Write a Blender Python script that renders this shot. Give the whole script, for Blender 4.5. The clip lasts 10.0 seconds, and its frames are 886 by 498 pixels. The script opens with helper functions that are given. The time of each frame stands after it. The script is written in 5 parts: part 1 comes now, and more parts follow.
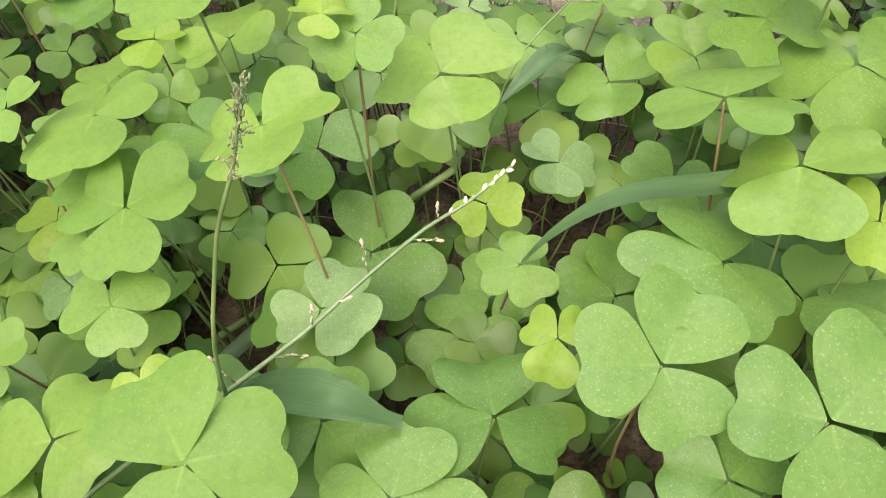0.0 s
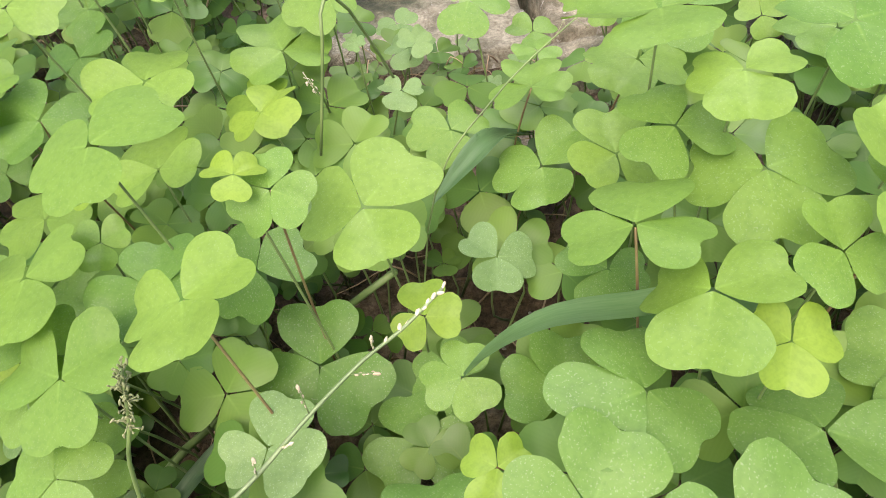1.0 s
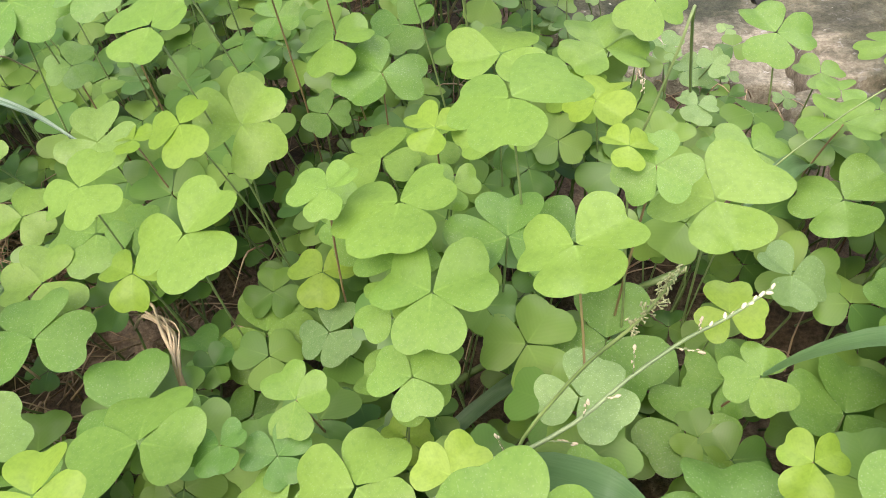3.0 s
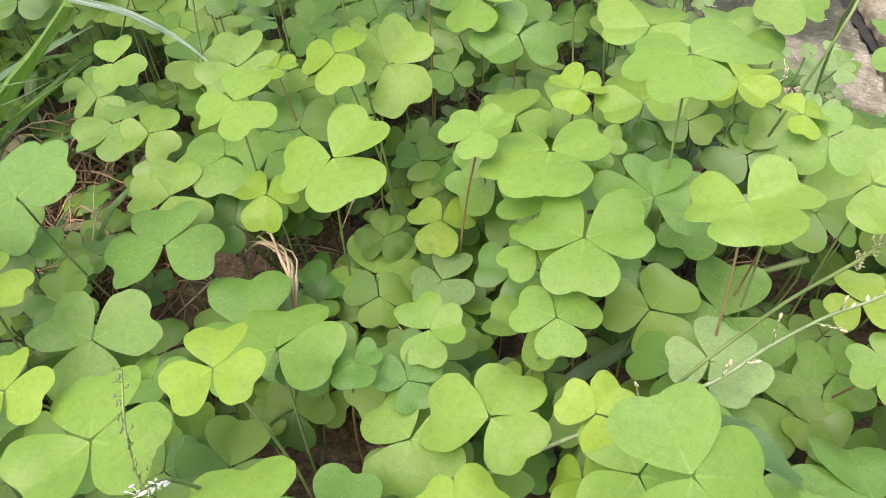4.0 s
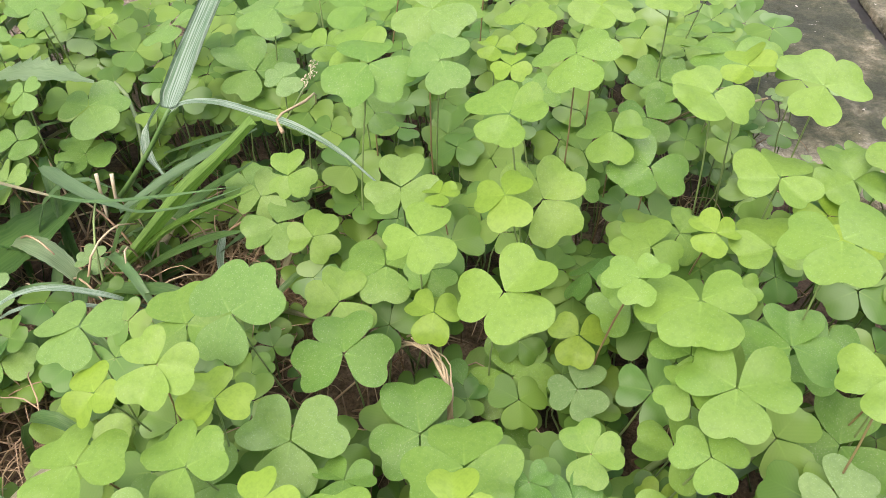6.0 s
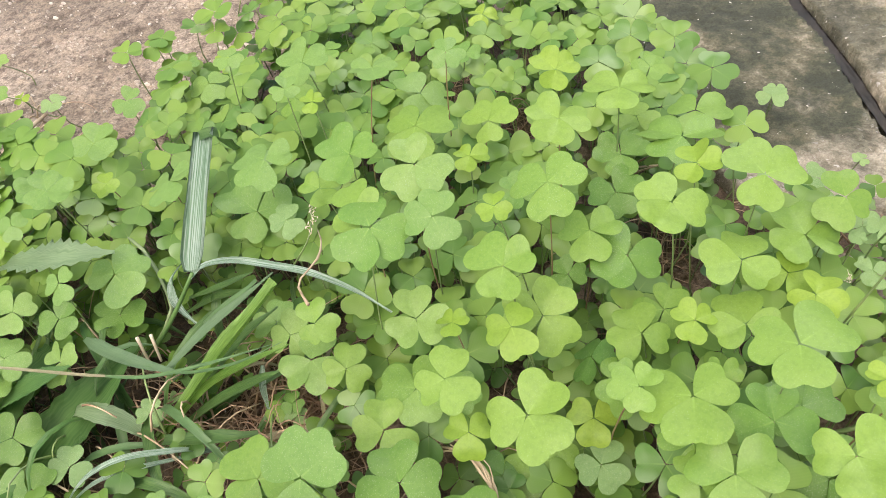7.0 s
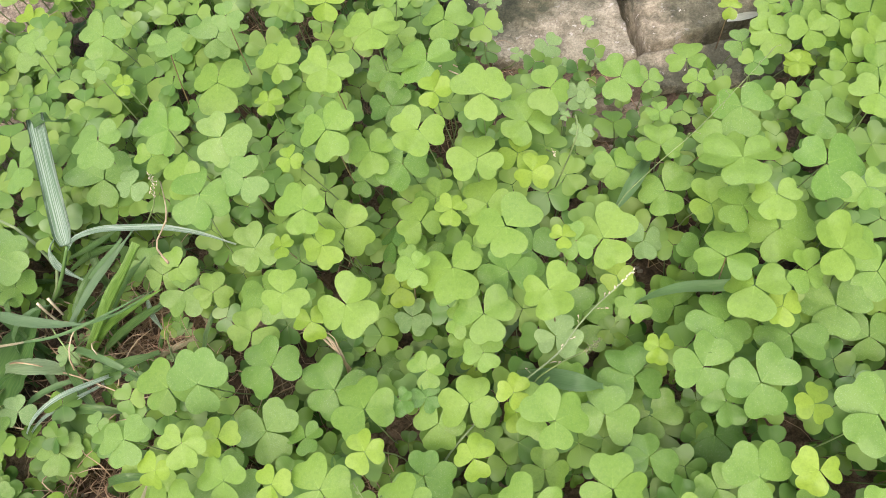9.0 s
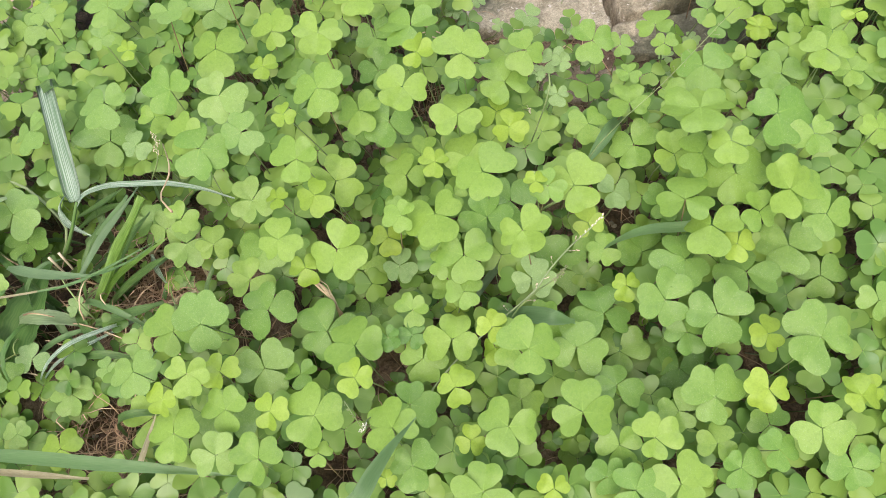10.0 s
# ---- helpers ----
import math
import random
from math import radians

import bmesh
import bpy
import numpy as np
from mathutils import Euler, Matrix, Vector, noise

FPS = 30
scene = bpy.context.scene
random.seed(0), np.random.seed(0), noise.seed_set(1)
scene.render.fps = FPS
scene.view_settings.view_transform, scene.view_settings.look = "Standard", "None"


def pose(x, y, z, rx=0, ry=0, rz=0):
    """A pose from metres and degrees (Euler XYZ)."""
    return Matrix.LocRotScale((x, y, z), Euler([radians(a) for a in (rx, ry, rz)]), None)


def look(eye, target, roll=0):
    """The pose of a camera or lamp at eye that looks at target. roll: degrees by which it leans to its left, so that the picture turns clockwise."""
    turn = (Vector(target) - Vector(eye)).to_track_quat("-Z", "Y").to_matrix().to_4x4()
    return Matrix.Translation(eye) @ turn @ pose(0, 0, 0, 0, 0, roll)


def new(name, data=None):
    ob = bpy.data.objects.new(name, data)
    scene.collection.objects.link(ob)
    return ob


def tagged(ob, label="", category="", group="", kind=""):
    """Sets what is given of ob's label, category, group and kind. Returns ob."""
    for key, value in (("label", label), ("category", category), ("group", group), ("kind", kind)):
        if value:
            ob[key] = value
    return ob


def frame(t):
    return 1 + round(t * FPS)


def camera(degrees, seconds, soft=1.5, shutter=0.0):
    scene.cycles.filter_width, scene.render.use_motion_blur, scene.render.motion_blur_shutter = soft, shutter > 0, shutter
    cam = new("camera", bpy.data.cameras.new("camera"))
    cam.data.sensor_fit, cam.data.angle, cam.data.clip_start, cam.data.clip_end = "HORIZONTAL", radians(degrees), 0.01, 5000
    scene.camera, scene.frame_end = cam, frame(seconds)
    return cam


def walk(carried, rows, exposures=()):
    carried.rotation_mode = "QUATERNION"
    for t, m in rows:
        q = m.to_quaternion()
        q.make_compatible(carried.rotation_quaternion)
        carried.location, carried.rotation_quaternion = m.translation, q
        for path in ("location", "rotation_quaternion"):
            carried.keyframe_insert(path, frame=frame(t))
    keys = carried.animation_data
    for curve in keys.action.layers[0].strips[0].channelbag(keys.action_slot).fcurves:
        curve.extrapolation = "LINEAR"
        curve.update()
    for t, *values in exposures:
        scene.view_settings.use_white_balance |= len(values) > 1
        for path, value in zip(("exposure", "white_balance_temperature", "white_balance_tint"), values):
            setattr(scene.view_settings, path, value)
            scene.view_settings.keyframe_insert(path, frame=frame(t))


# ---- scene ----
# the camera: seconds, place and turn
cam = camera(61.6, 10.0, soft=0.6)
PATH = [
    (0.0, -0.0008, 0.0005, 0.1847, 41.21, 3.18, -0.22),
    (0.5, 0.0085, 0.0126, 0.1785, 39.45, 4.83, -4.81),
    (1.0, 0.0137, 0.0194, 0.2033, 40.23, 6.24, -4.83),
    (1.5, 0.0033, 0.0153, 0.2088, 40.77, 6.36, -1.59),
    (2.0, -0.0127, 0.0084, 0.2112, 41.27, 5.64, 4.25),
    (2.5, -0.0219, 0.0054, 0.2124, 41.87, 5.77, 6.10),
    (2.7, -0.0278, 0.0035, 0.2124, 42.43, 5.14, 7.55),
    (3.8, -0.0610, -0.0169, 0.2080, 43.54, 0.76, 13.81),
    (4.0, -0.0655, -0.0206, 0.2045, 43.82, -0.19, 15.38),
    (4.5, -0.0826, -0.0392, 0.1982, 43.89, -1.61, 18.67),
    (5.0, -0.0943, -0.0576, 0.2018, 43.65, -1.97, 22.03),
    (5.5, -0.0951, -0.0493, 0.2145, 43.97, -1.33, 20.36),
    (6.0, -0.1053, -0.0282, 0.2461, 44.67, -1.11, 18.53),
    (6.2, -0.1109, -0.0186, 0.2655, 45.30, -0.31, 17.23),
    (7.3, -0.1173, -0.0088, 0.3162, 39.88, 6.59, 8.55),
    (7.5, -0.1188, -0.0147, 0.3089, 39.48, 4.28, 12.32),
    (8.0, -0.0905, -0.0189, 0.3491, 31.63, 5.52, 6.98),
    (8.5, -0.0647, -0.0171, 0.3784, 27.66, 4.63, -0.77),
    (9.0, -0.0669, -0.0205, 0.4139, 25.03, 5.12, -5.46),
    (9.5, -0.0742, -0.0315, 0.4313, 25.05, 4.49, -8.29),
    (10.0, -0.0619, -0.0555, 0.4293, 24.61, 5.13, -6.02),
]
KELVIN, TINT = 6500, 11
EXPOSURES = [(0.0, 1.44, KELVIN, TINT), (2.7, 1.43, KELVIN, TINT), (5.0, 1.42, KELVIN, TINT), (6.2, 1.38, KELVIN, TINT), (8.0, 1.32, KELVIN, TINT), (10.0, 1.34, KELVIN, TINT)]
walk(cam, [(t, pose(*p)) for t, *p in PATH], EXPOSURES)

# world, sun and exposure
world = bpy.data.worlds.new("overcast_sky")
world.use_nodes = True
scene.world = world
wn = world.node_tree.nodes
sky = wn.new("ShaderNodeTexSky")
sky.sky_type = "NISHITA"
sky.sun_disc = False
sky.sun_elevation = radians(58)
sky.sun_rotation = radians(200)
sky.air_density = 0.8
sky.dust_density = 7.0
wn["Background"].inputs["Strength"].default_value = 0.15
world.node_tree.links.new(sky.outputs["Color"], wn["Background"].inputs["Color"])

sun_data = bpy.data.lights.new("sun", "SUN")
sun_data.energy = 1.15
sun_data.angle = radians(32)
sun_data.color = (1.0, 0.95, 0.86)
sun = new("sun", sun_data)
sun.matrix_world = look((0.35, 0.95, 1.7), (0, 0, 0))


# materials
class Mat:
    """A node material with a few short cuts."""

    def __init__(self, name):
        self.mat = bpy.data.materials.new(name)
        self.mat.use_nodes = True
        self.nodes, self.links = self.mat.node_tree.nodes, self.mat.node_tree.links
        self.bsdf = self.nodes["Principled BSDF"]

    def node(self, kind, **inputs):
        n = self.nodes.new(kind)
        for key, value in inputs.items():
            n.inputs[key.replace("_", " ")].default_value = value
        return n

    def join(self, a, out, b, inp):
        self.links.new(a.outputs[out], b.inputs[inp])

    def noise(self, scale, detail=4.0, rough=0.55, coords="Object"):
        tc = self.nodes.new("ShaderNodeTexCoord")
        n = self.node("ShaderNodeTexNoise", Scale=scale, Detail=detail, Roughness=rough)
        self.join(tc, coords, n, "Vector")
        return n

    def ramp(self, source, out, stops):
        r = self.nodes.new("ShaderNodeValToRGB")
        els = r.color_ramp.elements
        while len(els) < len(stops):
            els.new(0.5)
        for el, (pos, col) in zip(els, stops):
            el.position, el.color = pos, (*col, 1)
        self.join(source, out, r, "Fac")
        return r

    def mix(self, kind, fac, a, b):
        m = self.nodes.new("ShaderNodeMix")
        m.data_type, m.blend_type = "RGBA", kind
        for i, v in ((0, fac), (6, a), (7, b)):
            if isinstance(v, (int, float)):
                m.inputs[i].default_value = v
            elif isinstance(v, tuple):
                m.inputs[i].default_value = (*v, 1)
            else:
                self.links.new(v, m.inputs[i])
        return m.outputs[2]

    def bump(self, socket, strength, distance):
        b = self.node("ShaderNodeBump", Strength=strength, Distance=distance)
        self.links.new(socket, b.inputs["Height"])
        self.links.new(b.outputs["Normal"], self.bsdf.inputs["Normal"])


def leaf_material(name, dark, light, rough=0.46, see=0.36, specks=0.0, joined=False):
    """Thin green leaf: midrib and side veins, mottling, a different tone for each leaflet, some light passing through."""
    m = Mat(name)
    uv = m.nodes.new("ShaderNodeUVMap")
    uv.uv_map = "UVMap"
    sep = m.nodes.new("ShaderNodeSeparateXYZ")
    m.join(uv, "UV", sep, "Vector")
    info = m.nodes.new("ShaderNodeObjectInfo")
    geo = m.nodes.new("ShaderNodeNewGeometry")
    if joined:
        half, port = geo, "Random Per Island"
    else:
        half, port = m.nodes.new("ShaderNodeSeparateColor"), "Red"
        m.join(info, "Color", half, "Color")
    mott = m.noise(2.2, 5.0, 0.6)
    tone = m.nodes.new("ShaderNodeMath")
    tone.operation = "MULTIPLY_ADD"
    m.join(mott, "Fac", tone, 0)
    tone.inputs[1].default_value = 0.55
    half2 = m.nodes.new("ShaderNodeMath")
    half2.operation = "MULTIPLY_ADD"
    m.join(half, port, half2, 0)
    half2.inputs[1].default_value = 0.9
    half2.inputs[2].default_value = -0.25
    m.join(half2, 0, tone, 2)
    col = m.ramp(tone, 0, [(0.0, dark), (1.0, light)])
    # midrib and faint side veins
    rib = m.nodes.new("ShaderNodeMath")
    rib.operation = "ABSOLUTE"
    m.join(sep, "Y", rib, 0)
    ribr = m.ramp(rib, 0, [(0.0, (1, 1, 1)), (0.035, (0, 0, 0))])
    pale = tuple(min(1.0, c * 1.3 + 0.02) for c in light)
    c1 = m.mix("MIX", 0.0, col.outputs["Color"], pale)
    mixn = c1.node
    scl = m.nodes.new("ShaderNodeMath")
    scl.operation = "MULTIPLY"
    m.join(ribr, "Color", scl, 0)
    foot = m.ramp(sep, "X", [(0.0, (0.42, 0.42, 0.42)), (0.55, (0.05, 0.05, 0.05))])
    m.join(foot, "Color", scl, 1)
    m.links.new(scl.outputs[0], mixn.inputs[0])
    vein = m.nodes.new("ShaderNodeTexWave")
    vein.inputs["Scale"].default_value = 2.6
    vein.inputs["Distortion"].default_value = 2.2
    vein.inputs["Detail"].default_value = 2.0
    comb = m.nodes.new("ShaderNodeCombineXYZ")
    sub = m.nodes.new("ShaderNodeMath")
    sub.operation = "SUBTRACT"
    m.join(sep, "X", sub, 0)
    m.join(rib, 0, sub, 1)
    m.join(sub, 0, comb, 0)
    m.join(comb, 0, vein, "Vector")
    c2 = m.mix("MULTIPLY", 0.1, c1, (0.6, 0.7, 0.5))
    m.join(vein, "Fac", c2.node, 0)
    vs = m.nodes.new("ShaderNodeMath")
    vs.operation = "MULTIPLY"
    m.join(vein, "Fac", vs, 0)
    vs.inputs[1].default_value = 0.09
    m.links.new(vs.outputs[0], c2.node.inputs[0])
    out = c2
    blot = m.noise(7.0, 3.0, 0.6)
    blotr = m.ramp(blot, "Fac", [(0.36, (0.72, 0.78, 0.74)), (0.55, (1, 1, 1))])
    out = c2 = m.mix("MULTIPLY", 0.45, c2, blotr.outputs["Color"])
    if specks:
        sp = m.noise(34.0, 2.0, 0.5)
        spr = m.ramp(sp, "Fac", [(0.60, (0, 0, 0)), (0.68, (1, 1, 1))])
        out = m.mix("MIX", 0.0, c2, (0.55, 0.62, 0.5))
        ss = m.nodes.new("ShaderNodeMath")
        ss.operation = "MULTIPLY"
        m.join(spr, "Color", ss, 0)
        ss.inputs[1].default_value = specks
        m.links.new(ss.outputs[0], out.node.inputs[0])
    if not joined:
        # a thin pale margin
        margin = m.nodes.new("ShaderNodeUVMap")
        margin.uv_map = "Rim"
        mr = m.ramp(margin, "UV", [(0.93, (0, 0, 0)), (0.985, (0.3, 0.3, 0.3))])
        out = m.mix("MIX", mr.outputs["Color"], out, (0.42, 0.52, 0.22))
    m.links.new(out, m.bsdf.inputs["Base Color"])
    m.bsdf.inputs["Roughness"].default_value = rough
    m.bsdf.inputs["Specular IOR Level"].default_value = 0.38
    m.bump(mott.outputs["Fac"], 0.05, 0.01)
    tr = m.nodes.new("ShaderNodeBsdfTranslucent")
    lit = m.mix("MULTIPLY", 1.0, out, (1.14, 1.14, 0.6))
    m.links.new(lit, tr.inputs["Color"])
    ms = m.nodes.new("ShaderNodeMixShader")
    ms.inputs[0].default_value = see
    m.links.new(m.bsdf.outputs[0], ms.inputs[1])
    m.links.new(tr.outputs[0], ms.inputs[2])
    m.links.new(ms.outputs[0], m.nodes["Material Output"].inputs["Surface"])
    return m.mat


LEAF = {
    "b": leaf_material("leaf_fresh_green", (0.144, 0.256, 0.042), (0.197, 0.311, 0.052), specks=0.08),
    "m": leaf_material("leaf_mid_green", (0.122, 0.238, 0.042), (0.187, 0.306, 0.055), specks=0.14),
    # deep green, darkened in the colour for leaves shaded by their neighbours
    "d": leaf_material("leaf_deep_green_shaded", (0.092, 0.198, 0.037), (0.156, 0.275, 0.052), specks=0.18),
    # blue-green, also for near right leaves with the dimmer light put into colour
    "g": leaf_material("leaf_blue_green_dimmed", (0.100, 0.202, 0.041), (0.163, 0.277, 0.056), specks=0.16),
    "c": leaf_material("leaf_cool_green", (0.138, 0.25, 0.058), (0.196, 0.306, 0.075), specks=0.14),
    "p": leaf_material("leaf_grey_green", (0.143, 0.246, 0.083), (0.226, 0.336, 0.129), rough=0.6, specks=0.3),
    "y": leaf_material("leaf_lime", (0.184, 0.297, 0.035), (0.234, 0.342, 0.043)),
}
RIM = leaf_material("leaf_rim", (0.115, 0.225, 0.038), (0.19, 0.3, 0.049), joined=True)
UNDER_MID = leaf_material("leaf_understorey", (0.088, 0.188, 0.036), (0.19, 0.295, 0.053), specks=0.15, joined=True)
# lowest leaves: a darker copy of the green, the patch's shade painted in
UNDER_SHADED = leaf_material("leaf_undergrowth_shaded", (0.05, 0.125, 0.023), (0.155, 0.255, 0.039), specks=0.08, joined=True)


def stalk_material(name, low, high):
    m = Mat(name)
    n = m.noise(60.0, 3.0)
    r = m.ramp(n, "Fac", [(0.35, low), (0.65, high)])
    m.links.new(r.outputs["Color"], m.bsdf.inputs["Base Color"])
    m.bsdf.inputs["Roughness"].default_value = 0.5
    return m.mat


STALK = stalk_material("stalk_green", (0.1, 0.15, 0.05), (0.2, 0.27, 0.09))
STALK_PALE = stalk_material("stalk_pale", (0.14, 0.195, 0.085), (0.225, 0.285, 0.14))
STALK_RED = stalk_material("stalk_reddish", (0.16, 0.09, 0.05), (0.24, 0.2, 0.08))
STRAW = stalk_material("dry_straw", (0.25, 0.18, 0.105), (0.46, 0.375, 0.25))
ROOT = stalk_material("dead_runner", (0.21, 0.125, 0.075), (0.42, 0.3, 0.18))
HUSK = stalk_material("greenish_husk", (0.15, 0.175, 0.075), (0.28, 0.28, 0.14))
HUSK_GREEN = stalk_material("green_husk", (0.09, 0.14, 0.035), (0.17, 0.23, 0.07))
WHITE = stalk_material("white_fluff", (0.6, 0.58, 0.5), (0.8, 0.8, 0.75))
SEED = stalk_material("pale_seed", (0.38, 0.31, 0.2), (0.62, 0.55, 0.42))


def grass_material(name, dark, light, stripes=0.0, see=0.25, rough=0.4):
    m = Mat(name)
    uv = m.nodes.new("ShaderNodeUVMap")
    mp = m.node("ShaderNodeMapping")
    mp.inputs["Scale"].default_value = (0.6, 14.0, 1.0)
    m.join(uv, "UV", mp, "Vector")
    n = m.node("ShaderNodeTexNoise", Scale=1.6, Detail=4.0)
    m.join(mp, "Vector", n, "Vector")
    r = m.ramp(n, "Fac", [(0.32, dark), (0.68, light)])
    out = r.outputs["Color"]
    if stripes:
        w = m.node("ShaderNodeTexNoise", Scale=3.0, Detail=1.0)
        mp2 = m.node("ShaderNodeMapping")
        mp2.inputs["Scale"].default_value = (0.05, 6.0, 1.0)
        m.join(uv, "UV", mp2, "Vector")
        m.join(mp2, "Vector", w, "Vector")
        wr = m.ramp(w, "Fac", [(0.47, (0, 0, 0)), (0.56, (1, 1, 1))])
        out = m.mix("MIX", 0.0, out, (0.6, 0.68, 0.62))
        ss = m.nodes.new("ShaderNodeMath")
        ss.operation = "MULTIPLY"
        m.join(wr, "Color", ss, 0)
        ss.inputs[1].default_value = stripes
        m.links.new(ss.outputs[0], out.node.inputs[0])
    m.links.new(out, m.bsdf.inputs["Base Color"])
    m.bsdf.inputs["Roughness"].default_value = rough
    m.bump(n.outputs["Fac"], 0.08, 0.0003)
    tr = m.nodes.new("ShaderNodeBsdfTranslucent")
    m.links.new(out, tr.inputs["Color"])
    ms = m.nodes.new("ShaderNodeMixShader")
    ms.inputs[0].default_value = see
    m.links.new(m.bsdf.outputs[0], ms.inputs[1])
    m.links.new(tr.outputs[0], ms.inputs[2])
    m.links.new(ms.outputs[0], m.nodes["Material Output"].inputs["Surface"])
    return m.mat


GRASS = grass_material("grass_green", (0.078, 0.165, 0.046), (0.16, 0.275, 0.082))
GRASS_BRIGHT = grass_material("grass_bright", (0.135, 0.265, 0.045), (0.245, 0.4, 0.085))
GRASS_BLUE = grass_material("grass_blue_green", (0.135, 0.25, 0.095), (0.17, 0.29, 0.118))
GRASS_PALE = grass_material("grass_pale_striped", (0.13, 0.24, 0.13), (0.25, 0.36, 0.24), stripes=0.62)
GRASS_GREY = grass_material("grass_grey_green", (0.15, 0.25, 0.125), (0.2, 0.3, 0.16))
STRAW_LEAF = grass_material("straw_blade", (0.29, 0.27, 0.15), (0.45, 0.42, 0.28))
PALE_LEAF = grass_material("bleached_leaf", (0.4, 0.43, 0.36), (0.55, 0.58, 0.5))
GRASS_RIB = stalk_material("grass_midrib", (0.14, 0.26, 0.09), (0.2, 0.34, 0.12))
WEED = grass_material("weed_leaf", (0.085, 0.195, 0.05), (0.15, 0.28, 0.08))
WEED_PALE = grass_material("weed_leaf_pale", (0.22, 0.33, 0.17), (0.33, 0.44, 0.25))


def soil_material():
    m = Mat("damp_shaded_soil")
    big = m.noise(11.0, 8.0, 0.7)
    mid = m.noise(90.0, 6.0, 0.75)
    fine = m.noise(480.0, 6.0, 0.75)
    r = m.ramp(big, "Fac", [(0.36, (0.055, 0.034, 0.022)), (0.5, (0.125, 0.083, 0.055)), (0.64, (0.27, 0.2, 0.145))])
    dry = m.ramp(big, "Fac", [(0.36, (0.125, 0.1, 0.073)), (0.5, (0.205, 0.167, 0.126)), (0.64, (0.33, 0.28, 0.22))])
    g = m.ramp(mid, "Fac", [(0.36, (0.4, 0.37, 0.34)), (0.5, (1, 1, 1)), (0.68, (1.45, 1.42, 1.36))])
    f = m.ramp(fine, "Fac", [(0.36, (0.45, 0.42, 0.4)), (0.55, (1, 1, 1)), (0.72, (1.5, 1.45, 1.4))])
    # damp under the plants and painted darker still for the shade in the gaps; the open ground round them has dried to
    # a pale crust with a ragged edge
    tc = m.nodes.new("ShaderNodeTexCoord")
    away = m.nodes.new("ShaderNodeVectorMath")
    away.operation = "DISTANCE"
    m.join(tc, "Object", away, 0)
    away.inputs[1].default_value = (-0.08, 0.12, 0.0)
    ragged = m.nodes.new("ShaderNodeMath")
    ragged.operation = "MULTIPLY_ADD"
    m.join(big, "Fac", ragged, 0)
    ragged.inputs[1].default_value = 0.25
    m.links.new(away.outputs["Value"], ragged.inputs[2])
    crust = m.ramp(ragged, 0, [(0.47, (0, 0, 0)), (0.57, (1, 1, 1))])
    both = m.mix("MIX", crust.outputs["Color"], r.outputs["Color"], dry.outputs["Color"])
    out = m.mix("MULTIPLY", 1.0, both, g.outputs["Color"])
    out = m.mix("MULTIPLY", 1.0, out, f.outputs["Color"])
    m.links.new(out, m.bsdf.inputs["Base Color"])
    m.bsdf.inputs["Roughness"].default_value = 0.92
    both = m.mix("ADD", 0.35, mid.outputs["Fac"], fine.outputs["Fac"])
    m.bump(both, 0.8, 0.003)
    return m.mat


def stone_material(name, a, b, moss, spot=None, reach=0.1):
    m = Mat(name)
    big = m.noise(12.0, 5.0, 0.62)
    mid = m.noise(60.0, 9.0, 0.72)
    fine = m.noise(650.0, 6.0, 0.75)
    chips = m.noise(190.0, 3.0, 0.6)
    r = m.ramp(mid, "Fac", [(0.41, a), (0.57, b)])
    f = m.ramp(fine, "Fac", [(0.36, (0.6, 0.58, 0.55)), (0.56, (1, 1, 1)), (0.72, (1.35, 1.33, 1.3))])
    c = m.mix("MULTIPLY", 1.0, r.outputs["Color"], f.outputs["Color"])
    lichen = m.ramp(chips, "Fac", [(0.63, (0, 0, 0)), (0.66, (1, 1, 1))])
    c = m.mix("MIX", lichen.outputs["Color"], c, (0.42, 0.39, 0.35))
    mo = m.ramp(big, "Fac", [(0.41, (0, 0, 0)), (0.51, (1, 1, 1))])
    if spot:
        # one broad stain with a ragged rim
        tc = m.nodes.new("ShaderNodeTexCoord")
        away = m.nodes.new("ShaderNodeVectorMath")
        away.operation = "DISTANCE"
        m.join(tc, "Object", away, 0)
        away.inputs[1].default_value = spot
        ragged = m.nodes.new("ShaderNodeMath")
        ragged.operation = "MULTIPLY_ADD"
        m.join(big, "Fac", ragged, 0)
        ragged.inputs[1].default_value = 0.3
        m.links.new(away.outputs["Value"], ragged.inputs[2])
        mo = m.ramp(ragged, 0, [(reach - 0.03, (1, 1, 1)), (reach + 0.01, (0, 0, 0))])
    ss = m.nodes.new("ShaderNodeMath")
    ss.operation = "MULTIPLY"
    m.join(mo, "Color", ss, 0)
    ss.inputs[1].default_value = moss
    # the moss itself is patchy: nearly black, olive and worn through to the stone
    patch = m.noise(30.0, 9.0, 0.68)
    film = m.ramp(patch, "Fac", [(0.43, (0.028, 0.034, 0.018)), (0.52, (0.058, 0.063, 0.034)), (0.59, (0.12, 0.112, 0.068)), (0.66, (0.28, 0.245, 0.18))])
    dark = m.mix("MULTIPLY", 1.0, film.outputs["Color"], f.outputs["Color"])
    white = m.noise(260.0, 2.0, 0.5)
    fleck = m.ramp(white, "Fac", [(0.72, (0, 0, 0)), (0.74, (1, 1, 1))])
    dark = m.mix("MIX", fleck.outputs["Color"], dark, (0.48, 0.45, 0.4))
    out = m.mix("MIX", ss.outputs[0], c, dark)
    m.links.new(out, m.bsdf.inputs["Base Color"])
    m.bsdf.inputs["Roughness"].default_value = 0.88
    both = m.mix("ADD", 0.2, mid.outputs["Fac"], fine.outputs["Fac"])
    m.bump(both, 1.0, 0.005)
    return m.mat


